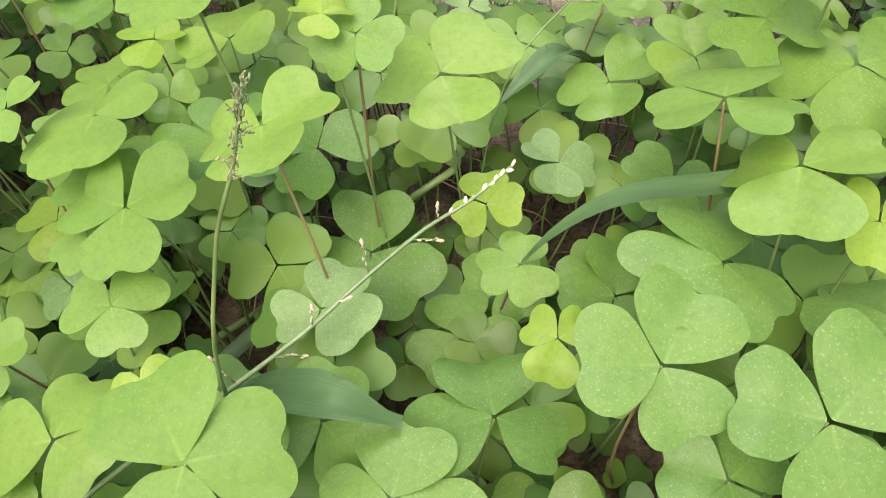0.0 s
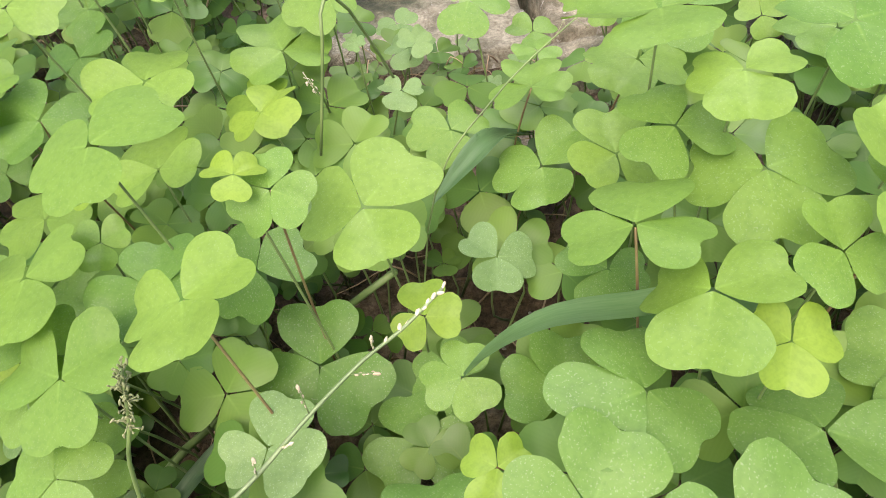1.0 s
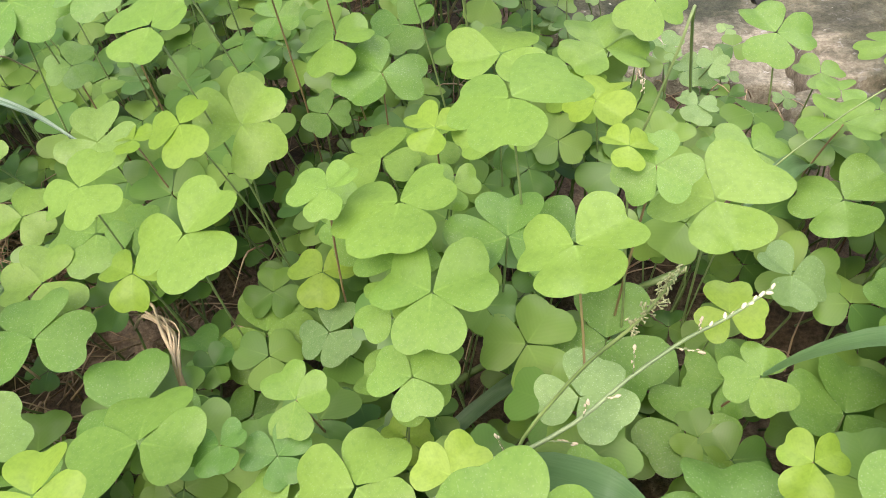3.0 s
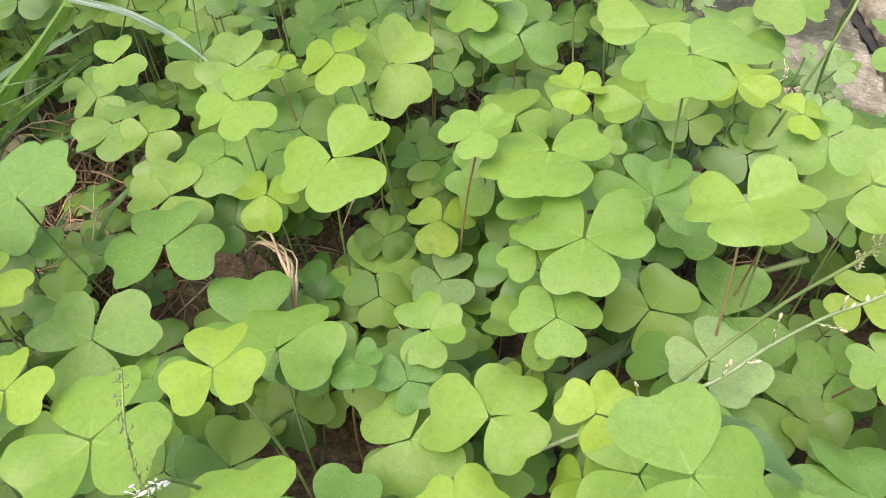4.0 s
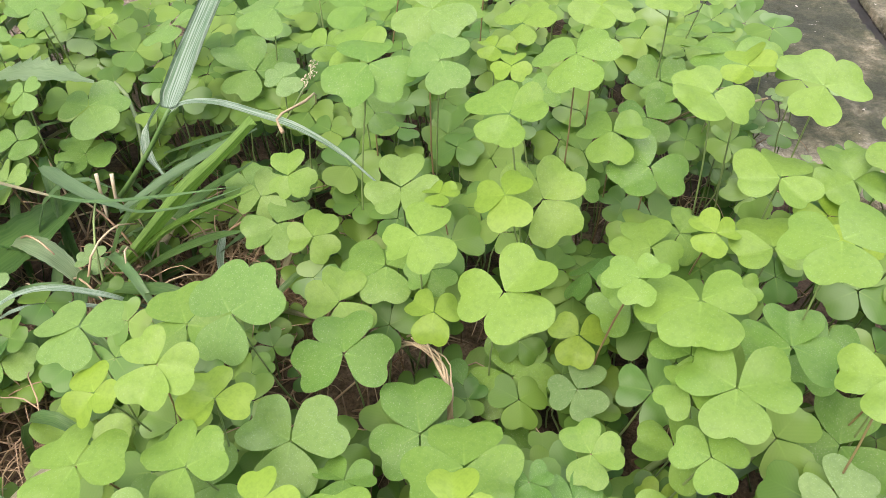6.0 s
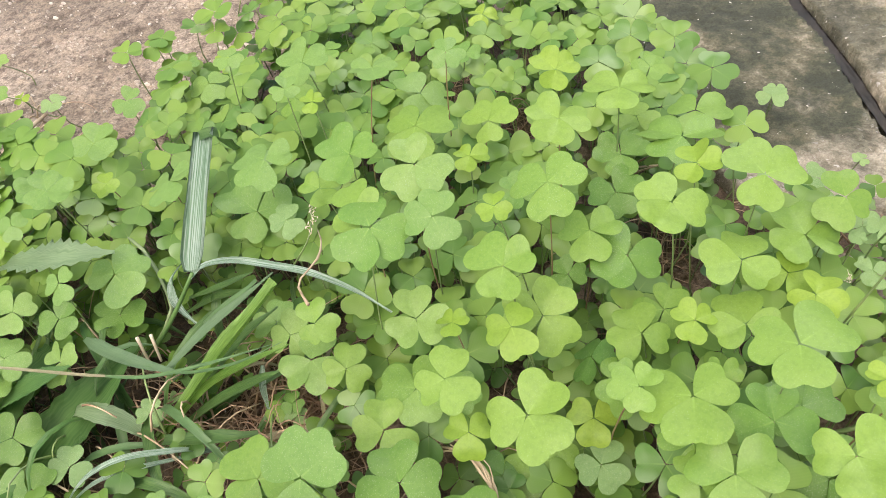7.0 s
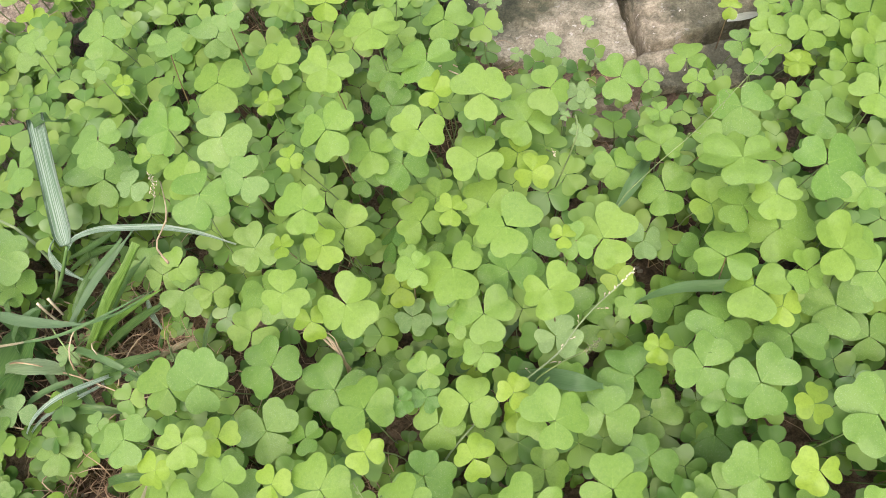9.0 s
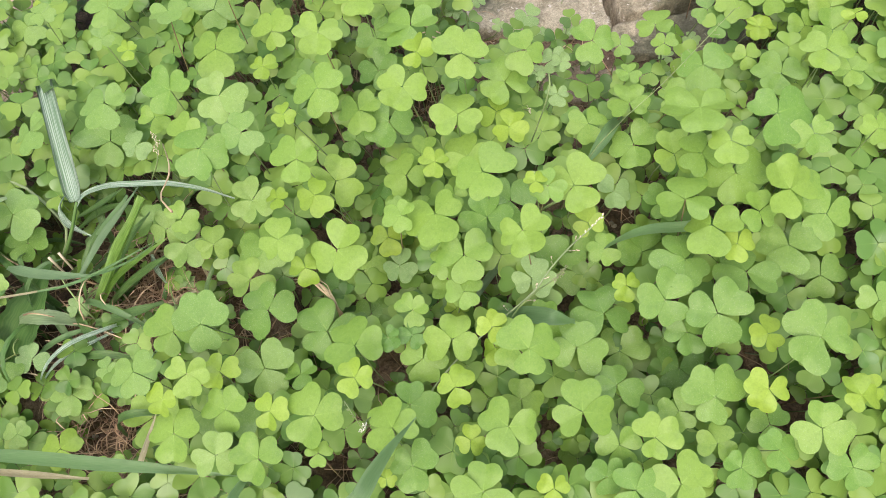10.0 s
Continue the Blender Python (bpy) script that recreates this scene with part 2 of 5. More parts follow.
SOIL = soil_material()
GRIT = stalk_material("pale_grit", (0.2, 0.165, 0.125), (0.5, 0.45, 0.38))
# near black, for the strip that paints the shade of the slab joint
JOINT_SHADE = stalk_material("joint_shade_black", (0.012, 0.01, 0.007), (0.036, 0.028, 0.02))
STONE = stone_material("mossy_concrete", (0.175, 0.155, 0.112), (0.37, 0.335, 0.26), 0.97, (-0.05, 0.475, 0.0), 0.3)
STONE_TAN = stone_material("tan_stone", (0.165, 0.142, 0.098), (0.36, 0.318, 0.242), 0.8)
STONE_PINK = stone_material("pinkish_paver", (0.24, 0.18, 0.135), (0.37, 0.295, 0.23), 0.25)


# helpers for building
def part(name, bm, material, parent=None, label="", smooth=True):
    me = bpy.data.meshes.new(name)
    bm.to_mesh(me)
    bm.free()
    me.materials.append(material)
    if smooth:
        me.polygons.foreach_set("use_smooth", [True] * len(me.polygons))
    ob = new(name, me)
    if parent is not None:
        ob.parent = parent
    if label:
        tagged(ob, label=label)
    return ob


def spline(points, n):
    """n + 1 points on a smooth line through the given ones."""
    p = [Vector(q) for q in points]
    p = [p[0] * 2 - p[1], *p, p[-1] * 2 - p[-2]]
    out = []
    for i in range(n + 1):
        s = i / n * (len(p) - 3)
        k = min(int(s), len(p) - 4)
        u = s - k
        a, b, c, d = p[k:k + 4]
        out.append(0.5 * (2 * b + (c - a) * u + (2 * a - 5 * b + 4 * c - d) * u * u + (3 * b - a - 3 * c + d) * u ** 3))
    return out


def tube(bm, points, r0, r1, n=7, sides=5, knobs=0.0):
    """A thin tapering round stem along a smooth line."""
    line = spline(points, n)
    rings = []
    for i, p in enumerate(line):
        d = (line[min(i + 1, n)] - line[max(i - 1, 0)]).normalized()
        side = d.orthogonal().normalized() if not rings else (last - d * last.dot(d)).normalized()
        last = side
        up = d.cross(side)
        r = r0 + (r1 - r0) * i / n + knobs * (random.random() - 0.5)
        rings.append([bm.verts.new(p + r * (side * math.cos(2 * math.pi * k / sides) + up * math.sin(2 * math.pi * k / sides))) for k in range(sides)])
    for a, b in zip(rings, rings[1:]):
        for k in range(sides):
            bm.faces.new((a[k], a[(k + 1) % sides], b[(k + 1) % sides], b[k]))
    bm.faces.new(rings[0][::-1])
    bm.faces.new(rings[-1])


# half outline of one heart-shaped leaflet of length 1, from its foot round a lobe to the notch
HEART = [(0.02, 0.0), (0.065, 0.082), (0.15, 0.24), (0.28, 0.43), (0.43, 0.585), (0.58, 0.672), (0.73, 0.7), (0.87, 0.668), (0.98, 0.58), (1.045, 0.45), (1.065, 0.315), (1.045, 0.18), (1.0, 0.08), (0.942, 0.0)]


def finer(points):
    """A rounder outline through the same points."""
    line = spline([(x, y, 0) for x, y in points[:-1]], 2 * len(points) - 4)
    return [(p.x, max(0.0, p.y)) for p in line] + [points[-1]]


HEART_FINE = finer(HEART)


def leaflet_into(bm, uvs, m, fold, droop, wave, seed, wide=1.0, HEART=HEART):
    """One leaflet as a thin bowed sheet, foot at the origin, along x."""
    rnd = random.Random(seed)
    ph, asym, bulge = rnd.random() * 6.3, rnd.uniform(-0.06, 0.06), rnd.uniform(0.0, 0.09)
    deep, ripple = rnd.uniform(-0.035, 0.05), rnd.choice((0.01, 0.016, 0.028))
    rows, cols = len(HEART), 3
    edge_uv = bm.loops.layers.uv.get("Rim")

    def at(x, y):
        y = y * wide * (1 + asym * (1 if y > 0 else -1))
        lobe = math.exp(-((x - 0.72) ** 2 + (abs(y) - 0.36) ** 2) / 0.09)
        z = fold * abs(y) - droop * x * x + bulge * lobe + wave * math.sin(5 * x + ph) * abs(y) + 0.5 * wave * math.sin(7 * y + ph)
        return Vector((x, y, z))

    spine = {}
    for sgn in (1, -1):
        grid = []
        for i, (x, y) in enumerate(HEART):
            mx = 0.03 + 0.97 * min(1.0, i / (rows - 1) * 1.05) if i < rows - 1 else 1.0
            row = []
            for j in range(cols + 1):
                u = j / cols
                s = i / (rows - 1)
                edge = 1 + (ripple * math.sin(17 * s * sgn + ph) + 0.5 * ripple * math.sin(40 * s + 2 * ph)) * u * (1 if 0.2 < s < 0.88 else 0)
                px, py = mx + (x - mx) * u * edge, y * u * sgn * edge
                px -= deep * max(0.0, (s - 0.78) / 0.22) ** 2
                v = spine.get(i) if j == 0 else spine.get(0) if i == 0 else spine.get(rows - 1) if i == rows - 1 else None
                if v is None:
                    v = bm.verts.new(m @ at(px, py))
                if j == 0:
                    spine.setdefault(i, v)
                row.append((v, px, py, u))
            grid.append(row)
        for a, b in zip(grid, grid[1:]):
            for j in range(cols):
                q = [a[j], a[j + 1], b[j + 1], b[j]]
                if sgn > 0:
                    q = q[::-1]
                ring = []
                for w in q:
                    if all(w[0] is not o[0] for o in ring):
                        ring.append(w)
                if len(ring) < 3:
                    continue
                face = bm.faces.new([w[0] for w in ring])
                for loop, w in zip(face.loops, ring):
                    loop[uvs].uv = (w[1], w[2])
                    if edge_uv:
                        loop[edge_uv].uv = (w[3], 0)


def leaflet_mesh(fold, droop, wave, seed):
    bm = bmesh.new()
    uvs = bm.loops.layers.uv.new("UVMap")
    bm.loops.layers.uv.new("Rim")
    leaflet_into(bm, uvs, Matrix(), fold, droop, wave, seed, 1.0 + 0.04 * ((seed % 5) - 2), HEART_FINE)
    me = bpy.data.meshes.new("leaflet")
    bm.to_mesh(me)
    bm.free()
    me.polygons.foreach_set("use_smooth", [True] * len(me.polygons))
    return me


SHAPES = [(0.1, 0.05, 0.03), (0.18, 0.09, 0.04), (0.08, 0.14, 0.05), (0.26, 0.02, 0.03), (0.14, 0.2, 0.05), (-0.08, 0.07, 0.04), (0.2, -0.04, 0.05), (0.05, 0.18, 0.06)]
FOLDED = [(0.35, 0.2, 0.04), (0.28, 0.32, 0.05), (0.45, 0.1, 0.05), (0.15, 0.4, 0.06)]
LEAFLETS = {}
for shade in LEAF:
    forms = SHAPES if shade != "y" else SHAPES[:3] + FOLDED
    LEAFLETS[shade] = []
    for i, (fold, droop, wave) in enumerate(forms):
        me = leaflet_mesh(fold, droop, wave, 10 * i + len(shade))
        me.materials.append(LEAF[shade])
        LEAFLETS[shade].append(me)

LABELS = {
    "b": ("fresh green clover leaf of three hearts on a thin stalk", "clover leaf"),
    "m": ("mid green clover leaf of three hearts on a thin stalk", "clover leaf"),
    "d": ("dark green clover leaf low among its neighbours, shade put into its colour", "clover leaf"),
    "g": ("blue-green clover leaf of three broad hearts with pale specks", "clover leaf"),
    "c": ("pale cool green clover leaf of three hearts", "clover leaf"),
    "p": ("small dusty grey-green clover leaf close to the ground", "clover leaf"),
    "y": ("young lime-yellow clover leaf with slightly folded leaflets", "clover leaf"),
}
planted = []
pick = random.Random(5)


def clover(x, y, z, r, turn, nx, ny, shade, trim=()):
    """A clover leaf: three heart leaflets of length r round a stalk that rises from the soil. trim: each leaflet's swing and share of length."""
    base = Vector((x + pick.uniform(-0.012, 0.012) - nx * 0.02, y + pick.uniform(-0.004, 0.018) - ny * 0.02, -0.004))
    ob = new("clover_leaf", None)
    ob.empty_display_size = 0.005
    ob.location = base
    label, cat = LABELS[shade]
    tagged(ob, label, cat, "clover leaves in the patch")
    top = Vector((x, y, z))
    n = Vector((nx, ny, 1)).normalized()
    bm = bmesh.new()
    rise = top - base
    bend = Vector((pick.uniform(-0.006, 0.006), pick.uniform(-0.006, 0.006), 0))
    tube(bm, [(0, 0, 0), rise * 0.35 + bend, rise * 0.75 + bend * 0.6, rise - n * 0.0006], 0.00043, 0.00028, 6)
    part("stalk", bm, STALK_RED if pick.random() < 0.22 else STALK, ob)
    tone = pick.random()
    e1 = Vector((1, 0, 0))
    e1 = (e1 - n * n.x).normalized()
    e2 = n.cross(e1)
    for k in range(3):
        swing, share = trim[k] if trim else (pick.uniform(-6, 6), pick.uniform(0.9, 1.04))
        a = radians(turn + 120 * k + swing)
        d = e1 * math.cos(a) + e2 * math.sin(a)
        s = r * share
        m = Matrix((d, n.cross(d), n)).transposed().to_4x4()
        lf = new("leaflet", pick.choice(LEAFLETS[shade]))
        lf.parent = ob
        lf.color = (min(1.0, max(0.0, tone + pick.uniform(-0.14, 0.14))), 0, 0, 1)
        lf.matrix_basis = Matrix.Translation(rise) @ m @ Matrix.Rotation(radians(pick.uniform(-7, 7)), 4, "X") @ Matrix.Rotation(radians(pick.uniform(-5, 6)), 4, "Y") @ Matrix.Scale(s, 4)
    planted.append((x, y, z, r))
    return ob


def ribbon(bm, points, width, fold=0.25, n=14, twist=0.0, tip=0.06, foot=0.5, teeth=0.0, across=None, full=0.35):
    """A grass blade: a folded, pointed strip along a smooth line."""
    uvs = bm.loops.layers.uv.verify()
    line = spline(points, n)
    rows, run = [], 0.0
    for i, p in enumerate(line):
        d = (line[min(i + 1, n)] - line[max(i - 1, 0)]).normalized()
        ref = Vector(across) if across else Vector((0, 0, 1)).cross(d)
        if ref.length < 0.05:
            ref = Vector((1, 0, 0))
        side = (ref - d * ref.dot(d)).normalized()
        t = i / n
        side = Matrix.Rotation(radians(twist * t), 3, d) @ side
        up = d.cross(side)
        if up.z < 0:
            up = -up
        w = width * (foot + (1 - foot) * min(1, t / full)) * (1.0 if t < 0.55 else max(tip, 1 - ((t - 0.55) / 0.45) ** 1.7))
        w *= 1 + teeth * (1 if i % 2 else -1)
        if i:
            run += (p - line[i - 1]).length
        row = []
        for k in (-1, -0.5, 0, 0.5, 1):
            row.append((bm.verts.new(p + side * w * k * 0.5 + up * fold * w * abs(k) * 0.5), run / max(width, 1e-5), k * 0.5))
        rows.append(row)
    for a, b in zip(rows, rows[1:]):
        for k in range(4):
            q = [a[k], a[k + 1], b[k + 1], b[k]]
            face = bm.faces.new([w[0] for w in q])
            for loop, w in zip(face.loops, q):
                loop[uvs].uv = (w[1], w[2])


def blade(name, points, width, material, parent=None, label="", **more):
    bm = bmesh.new()
    ribbon(bm, points, width, **more)
    bmesh.ops.solidify(bm, geom=bm.faces[:], thickness=0.00025)
    return part(name, bm, material, parent, label)


# the ground: one sheet, fine under the patch and wide out to the horizon
# the joints between the stones lie deep
CRACKS = [(-0.009, 0.62), (0.0235, 0.5), (0.046, 0.42), (0.0605, 0.35), (0.066, 0.31), (0.14, 0.312), (0.3, 0.325)]


def ground_height(x, y):
    h = 0.006 * noise.noise((x * 9, y * 9, 0.3)) + 0.0028 * noise.noise((x * 38, y * 38, 2.0)) + 0.0012 * noise.noise((x * 120, y * 120, 5.0))
    hollow = math.exp(-(((x - 0.03) / 0.04) ** 2 + ((y - 0.155) / 0.03) ** 2))
    fade = max(0.0, 1 - max(abs(x + 0.1), abs(y - 0.2)) / 3.0)
    deep = 0.0
    for (x0, y0), (x1, y1) in zip(CRACKS, CRACKS[1:]):
        u = min(1.0, max(0.0, ((x - x0) * (x1 - x0) + (y - y0) * (y1 - y0)) / ((x1 - x0) ** 2 + (y1 - y0) ** 2)))
        deep = max(deep, 1 - math.hypot(x - x0 - u * (x1 - x0), y - y0 - u * (y1 - y0)) / 0.022)
    return (h - 0.012 * hollow) * fade - 0.002 - 0.075 * max(0.0, deep)


def steps(lo, hi, fine):
    out, v, s = [], lo, fine
    while v < hi:
        out.append(v)
        v += fine
    out.append(hi)
    far = [0.06, 0.15, 0.35, 0.8, 2, 6, 20, 80, 400]
    return [lo - f for f in far[::-1]] + out + [hi + f for f in far]


gx, gy = steps(-0.75, 0.45, 0.006), steps(-0.25, 0.75, 0.006)
verts = [(x, y, ground_height(x, y)) for y in gy for x in gx]
w = len(gx)
faces = [(j * w + i, j * w + i + 1, j * w + w + i + 1, j * w + w + i) for j in range(len(gy) - 1) for i in range(w - 1)]
me = bpy.data.meshes.new("ground")
me.from_pydata(verts, [], faces)
me.materials.append(SOIL)
me.polygons.foreach_set("use_smooth", [True] * len(me.polygons))
tagged(new("ground", me), "bare brown soil with grit and small pebbles", "ground", kind="structure")


def slab(name, outline, top, material, label, rough=0.0026, seed=1):
    """A broken stone slab with a worn, chipped rim and an uneven, pitted face."""
    fine = 0.0022
    xs, ys = [p[0] for p in outline], [p[1] for p in outline]
    nx, ny = int((max(xs) - min(xs) + 0.024) / fine), int((max(ys) - min(ys) + 0.024) / fine)
    ax, ay = np.meshgrid(min(xs) - 0.012 + fine * np.arange(nx + 1), min(ys) - 0.012 + fine * np.arange(ny + 1))
    far, inside = np.full(ax.shape, 9.0), np.zeros(ax.shape, bool)
    for (x0, y0), (x1, y1) in zip(outline, outline[1:] + outline[:1]):
        dx, dy = x1 - x0, y1 - y0
        u = np.clip(((ax - x0) * dx + (ay - y0) * dy) / (dx * dx + dy * dy), 0, 1)
        far = np.minimum(far, np.hypot(ax - x0 - u * dx, ay - y0 - u * dy))
        if dy:
            inside ^= ((ay > y0) != (ay > y1)) & (ax < x0 + (ay - y0) * dx / dy)
    depth = np.where(inside, far, -far)
    verts, keep = [], []
    for x, y, d in zip(ax.ravel(), ay.ravel(), depth.ravel()):
        d += 0.0012 * noise.noise((x * 55, y * 55, seed)) + 0.0007 * noise.noise((x * 180, y * 180, seed))
        face = noise.noise((x * 22, y * 22, seed)) + 0.7 * noise.noise((x * 75, y * 75, seed + 3)) + 0.4 * noise.noise((x * 210, y * 210, seed + 6))
        pit = max(0.0, noise.noise((x * 130, y * 130, seed + 9)) - 0.35)
        rim = min(1.0, max(0.0, (d + 0.001) / 0.003))
        z = top + rough * face * 0.8 - rough * 3 * pit
        verts.append((x, y, -0.07 + (z + 0.07) * (1 - (1 - rim) ** 2.5)))
        keep.append(d > -0.009)
    w = nx + 1
    faces = [(k, k + 1, k + w + 1, k + w) for j in range(ny) for i in range(nx) for k in (j * w + i,) if keep[k] or keep[k + 1] or keep[k + w] or keep[k + w + 1]]
    bm = bmesh.new()
    vs = [bm.verts.new(v) for v in verts]
    for q in faces:
        bm.faces.new([vs[k] for k in q])
    bmesh.ops.delete(bm, geom=[v for v in bm.verts if not v.link_faces], context="VERTS")
    return tagged(part(name, bm, material), label, "stone slab", "paving at the back of the patch")


slab("stone_slab", [(-0.035, 0.307), (0.0, 0.298), (0.0605, 0.295), (0.057, 0.34), (0.044, 0.41), (0.033, 0.46), (0.006, 0.54), (-0.018, 0.64), (-0.22, 0.64), (-0.16, 0.52), (-0.105, 0.44), (-0.07, 0.37)], 0.007, STONE, "weathered grey concrete slab with dark moss stains", seed=2)
slab("stone_slab", [(0.0655, 0.301), (0.10, 0.308), (0.14, 0.316), (0.3, 0.335), (0.36, 0.64), (-0.0085, 0.642), (0.0145, 0.542), (0.0425, 0.462), (0.0535, 0.412), (0.0635, 0.342)], 0.008, STONE_TAN, "tan weathered stone slab beyond a dark crack", seed=5)
# an added black strip in the joint between the two slabs, painting its shade
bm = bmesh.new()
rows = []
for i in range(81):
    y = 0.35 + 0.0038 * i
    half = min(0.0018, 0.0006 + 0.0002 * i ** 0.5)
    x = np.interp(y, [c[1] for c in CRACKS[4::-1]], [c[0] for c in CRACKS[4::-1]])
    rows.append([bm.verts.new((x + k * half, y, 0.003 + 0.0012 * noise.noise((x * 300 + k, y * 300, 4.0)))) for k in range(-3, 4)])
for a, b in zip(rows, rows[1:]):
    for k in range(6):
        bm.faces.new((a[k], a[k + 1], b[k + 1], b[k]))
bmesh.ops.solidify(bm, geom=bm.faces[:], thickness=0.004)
tagged(part("joint_shade_strip", bm, JOINT_SHADE), "black strip standing in for the shade in the joint between slabs", "earth", kind="structure")
slab("stone_slab", [(0.057, 0.302), (0.05, 0.285), (0.07, 0.268), (0.11, 0.262), (0.165, 0.27), (0.19, 0.298), (0.14, 0.308), (0.095, 0.302)], 0.005, STONE_TAN, "low dark mossy stone with a rounded edge", seed=8)
slab("stone_slab", [(0.0, 0.268), (-0.002, 0.242), (0.05, 0.234), (0.08, 0.244), (0.07, 0.262), (0.03, 0.272)], 0.003, STONE_PINK, "smooth pinkish paver sunk in the soil", 0.001, seed=11)

# the clover leaves
# darker letters at the near right carry the dimmer light there as colour
clover(-0.5384, 0.3782, 0.0300, 0.0084, 50, 0.00, -0.20, "c")
clover(-0.0480, 0.3751, 0.0300, 0.0063, 327, 0.17, 0.02, "p", ((11, 0.90), (6, 1.12), (-11, 0.93)))
clover(-0.3459, 0.3649, 0.0453, 0.0100, 26, -0.02, -0.27, "y", ((9, 0.95), (-10, 1.12), (3, 0.86)))
clover(-0.0146, 0.3619, 0.0300, 0.0088, 79, -0.19, -0.16, "p", ((-8, 1.12), (-4, 0.86), (11, 0.91)))
clover(-0.3718, 0.3541, 0.0500, 0.0084, 30, 0.00, -0.20, "c")
clover(-0.5068, 0.3501, 0.0220, 0.0056, 10, 0.00, -0.20, "y")
clover(-0.5198, 0.3425, 0.0300, 0.0098, 20, 0.00, -0.20, "c")
clover(-0.3861, 0.3406, 0.0372, 0.0108, 83, -0.22, -0.56, "c", ((10, 1.02), (11, 0.86), (-9, 1.12)))
clover(-0.4700, 0.3365, 0.0300, 0.0084, 80, 0.10, -0.20, "p")
clover(-0.3439, 0.3285, 0.0550, 0.0121, 70, 0.00, -0.20, "c")
clover(-0.3846, 0.3030, 0.0607, 0.0096, 87, 0.02, -0.35, "c", ((-7, 0.92), (11, 0.86), (-1, 1.12)))
clover(-0.1346, 0.3011, 0.0895, 0.0113, 25, 0.08, -0.39, "y", ((11, 0.96), (-11, 1.12), (-1, 0.95)))
clover(-0.4190, 0.3010, 0.0300, 0.0079, 100, 0.00, -0.20, "c")
clover(-0.2055, 0.3007, 0.0732, 0.0135, 142, 0.29, -0.10, "c", ((-7, 1.08), (11, 0.86), (-6, 1.02)))
clover(-0.0019, 0.3007, 0.0260, 0.0089, 44, -0.05, -0.18, "p", ((0, 0.97), (5, 0.97), (-4, 1.01)))
clover(-0.3016, 0.2902, 0.1009, 0.0072, 112, 0.07, -0.22, "c")
clover(-0.2603, 0.2878, 0.1008, 0.0139, 21, -0.14, -0.32, "c", ((5, 0.89), (-3, 1.04), (1, 0.99)))
clover(-0.0674, 0.2863, 0.0783, 0.0135, 19, -0.08, -0.07, "b", ((-2, 1.12), (0, 0.87), (4, 0.97)))
clover(-0.0912, 0.2831, 0.1051, 0.0077, 75, 0.07, -0.32, "b")
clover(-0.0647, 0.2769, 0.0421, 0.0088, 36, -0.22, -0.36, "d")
clover(-0.0951, 0.2760, 0.0821, 0.0106, 104, -0.03, -0.10, "b")
clover(-0.1823, 0.2721, 0.1191, 0.0080, 97, 0.05, -0.44, "c")
clover(-0.1634, 0.2629, 0.0872, 0.0117, 30, -0.22, -0.40, "b", ((10, 1.12), (-11, 1.05), (8, 0.86)))
clover(-0.2143, 0.2607, 0.1178, 0.0107, 51, -0.04, 0.00, "c", ((-11, 0.95), (11, 0.94), (0, 1.00)))
clover(0.1195, 0.2587, 0.0613, 0.0123, 41, -0.15, -0.18, "b", ((-6, 0.96), (11, 0.88), (-5, 1.07)))
clover(-0.2575, 0.2562, 0.1082, 0.0073, 101, 0.24, -0.10, "c")
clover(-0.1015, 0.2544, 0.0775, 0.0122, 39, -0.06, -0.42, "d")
clover(-0.1050, 0.2524, 0.1163, 0.0132, 26, -0.01, 0.01, "b", ((-4, 0.99), (7, 1.01), (-3, 0.98)))
clover(0.0694, 0.2497, 0.0590, 0.0112, 73, -0.14, 0.11, "b", ((-2, 1.12), (-11, 0.93), (11, 0.86)))
clover(-0.1947, 0.2480, 0.0953, 0.0153, 144, -0.15, -0.18, "b", ((-1, 0.86), (3, 1.08), (-1, 1.03)))
clover(0.0481, 0.2458, 0.0499, 0.0085, 26, -0.14, -0.06, "m")
clover(-0.3617, 0.2400, 0.0838, 0.0110, 92, 0.14, -0.29, "c", ((1, 1.06), (-7, 0.86), (2, 1.08)))
clover(-0.2367, 0.2381, 0.1156, 0.0056, 150, -0.18, -0.29, "y", ((-11, 1.01), (0, 1.04), (11, 0.86)))
clover(0.1292, 0.2369, 0.0596, 0.0081, 19, -0.17, 0.03, "y", ((-10, 1.05), (11, 0.86), (0, 1.02)))
clover(0.0039, 0.2368, 0.0565, 0.0086, 26, -0.30, -0.32, "p")
clover(-0.0788, 0.2356, 0.1051, 0.0154, 14, -0.12, 0.11, "m", ((5, 0.92), (11, 1.09), (-11, 0.99)))
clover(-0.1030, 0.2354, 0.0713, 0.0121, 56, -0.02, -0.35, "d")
clover(-0.1678, 0.2343, 0.0909, 0.0077, 19, -0.01, -0.16, "y", ((-3, 1.05), (4, 0.89), (0, 1.00)))
clover(0.0257, 0.2329, 0.0733, 0.0125, 126, 0.14, -0.23, "m", ((-5, 1.01), (4, 1.00), (-1, 0.95)))
clover(0.0689, 0.2290, 0.0662, 0.0075, 8, -0.14, -0.19, "b")
clover(0.0069, 0.2281, 0.0640, 0.0058, 51, 0.16, -0.49, "p")
clover(-0.1286, 0.2278, 0.1190, 0.0124, 20, 0.09, -0.16, "b", ((-5, 0.95), (4, 0.99), (0, 1.06)))
clover(-0.1462, 0.2270, 0.0780, 0.0082, 8, 0.04, -0.53, "m")
clover(-0.3135, 0.2213, 0.0787, 0.0124, 45, -0.21, -0.01, "c", ((-11, 0.90), (11, 0.86), (-2, 1.12)))
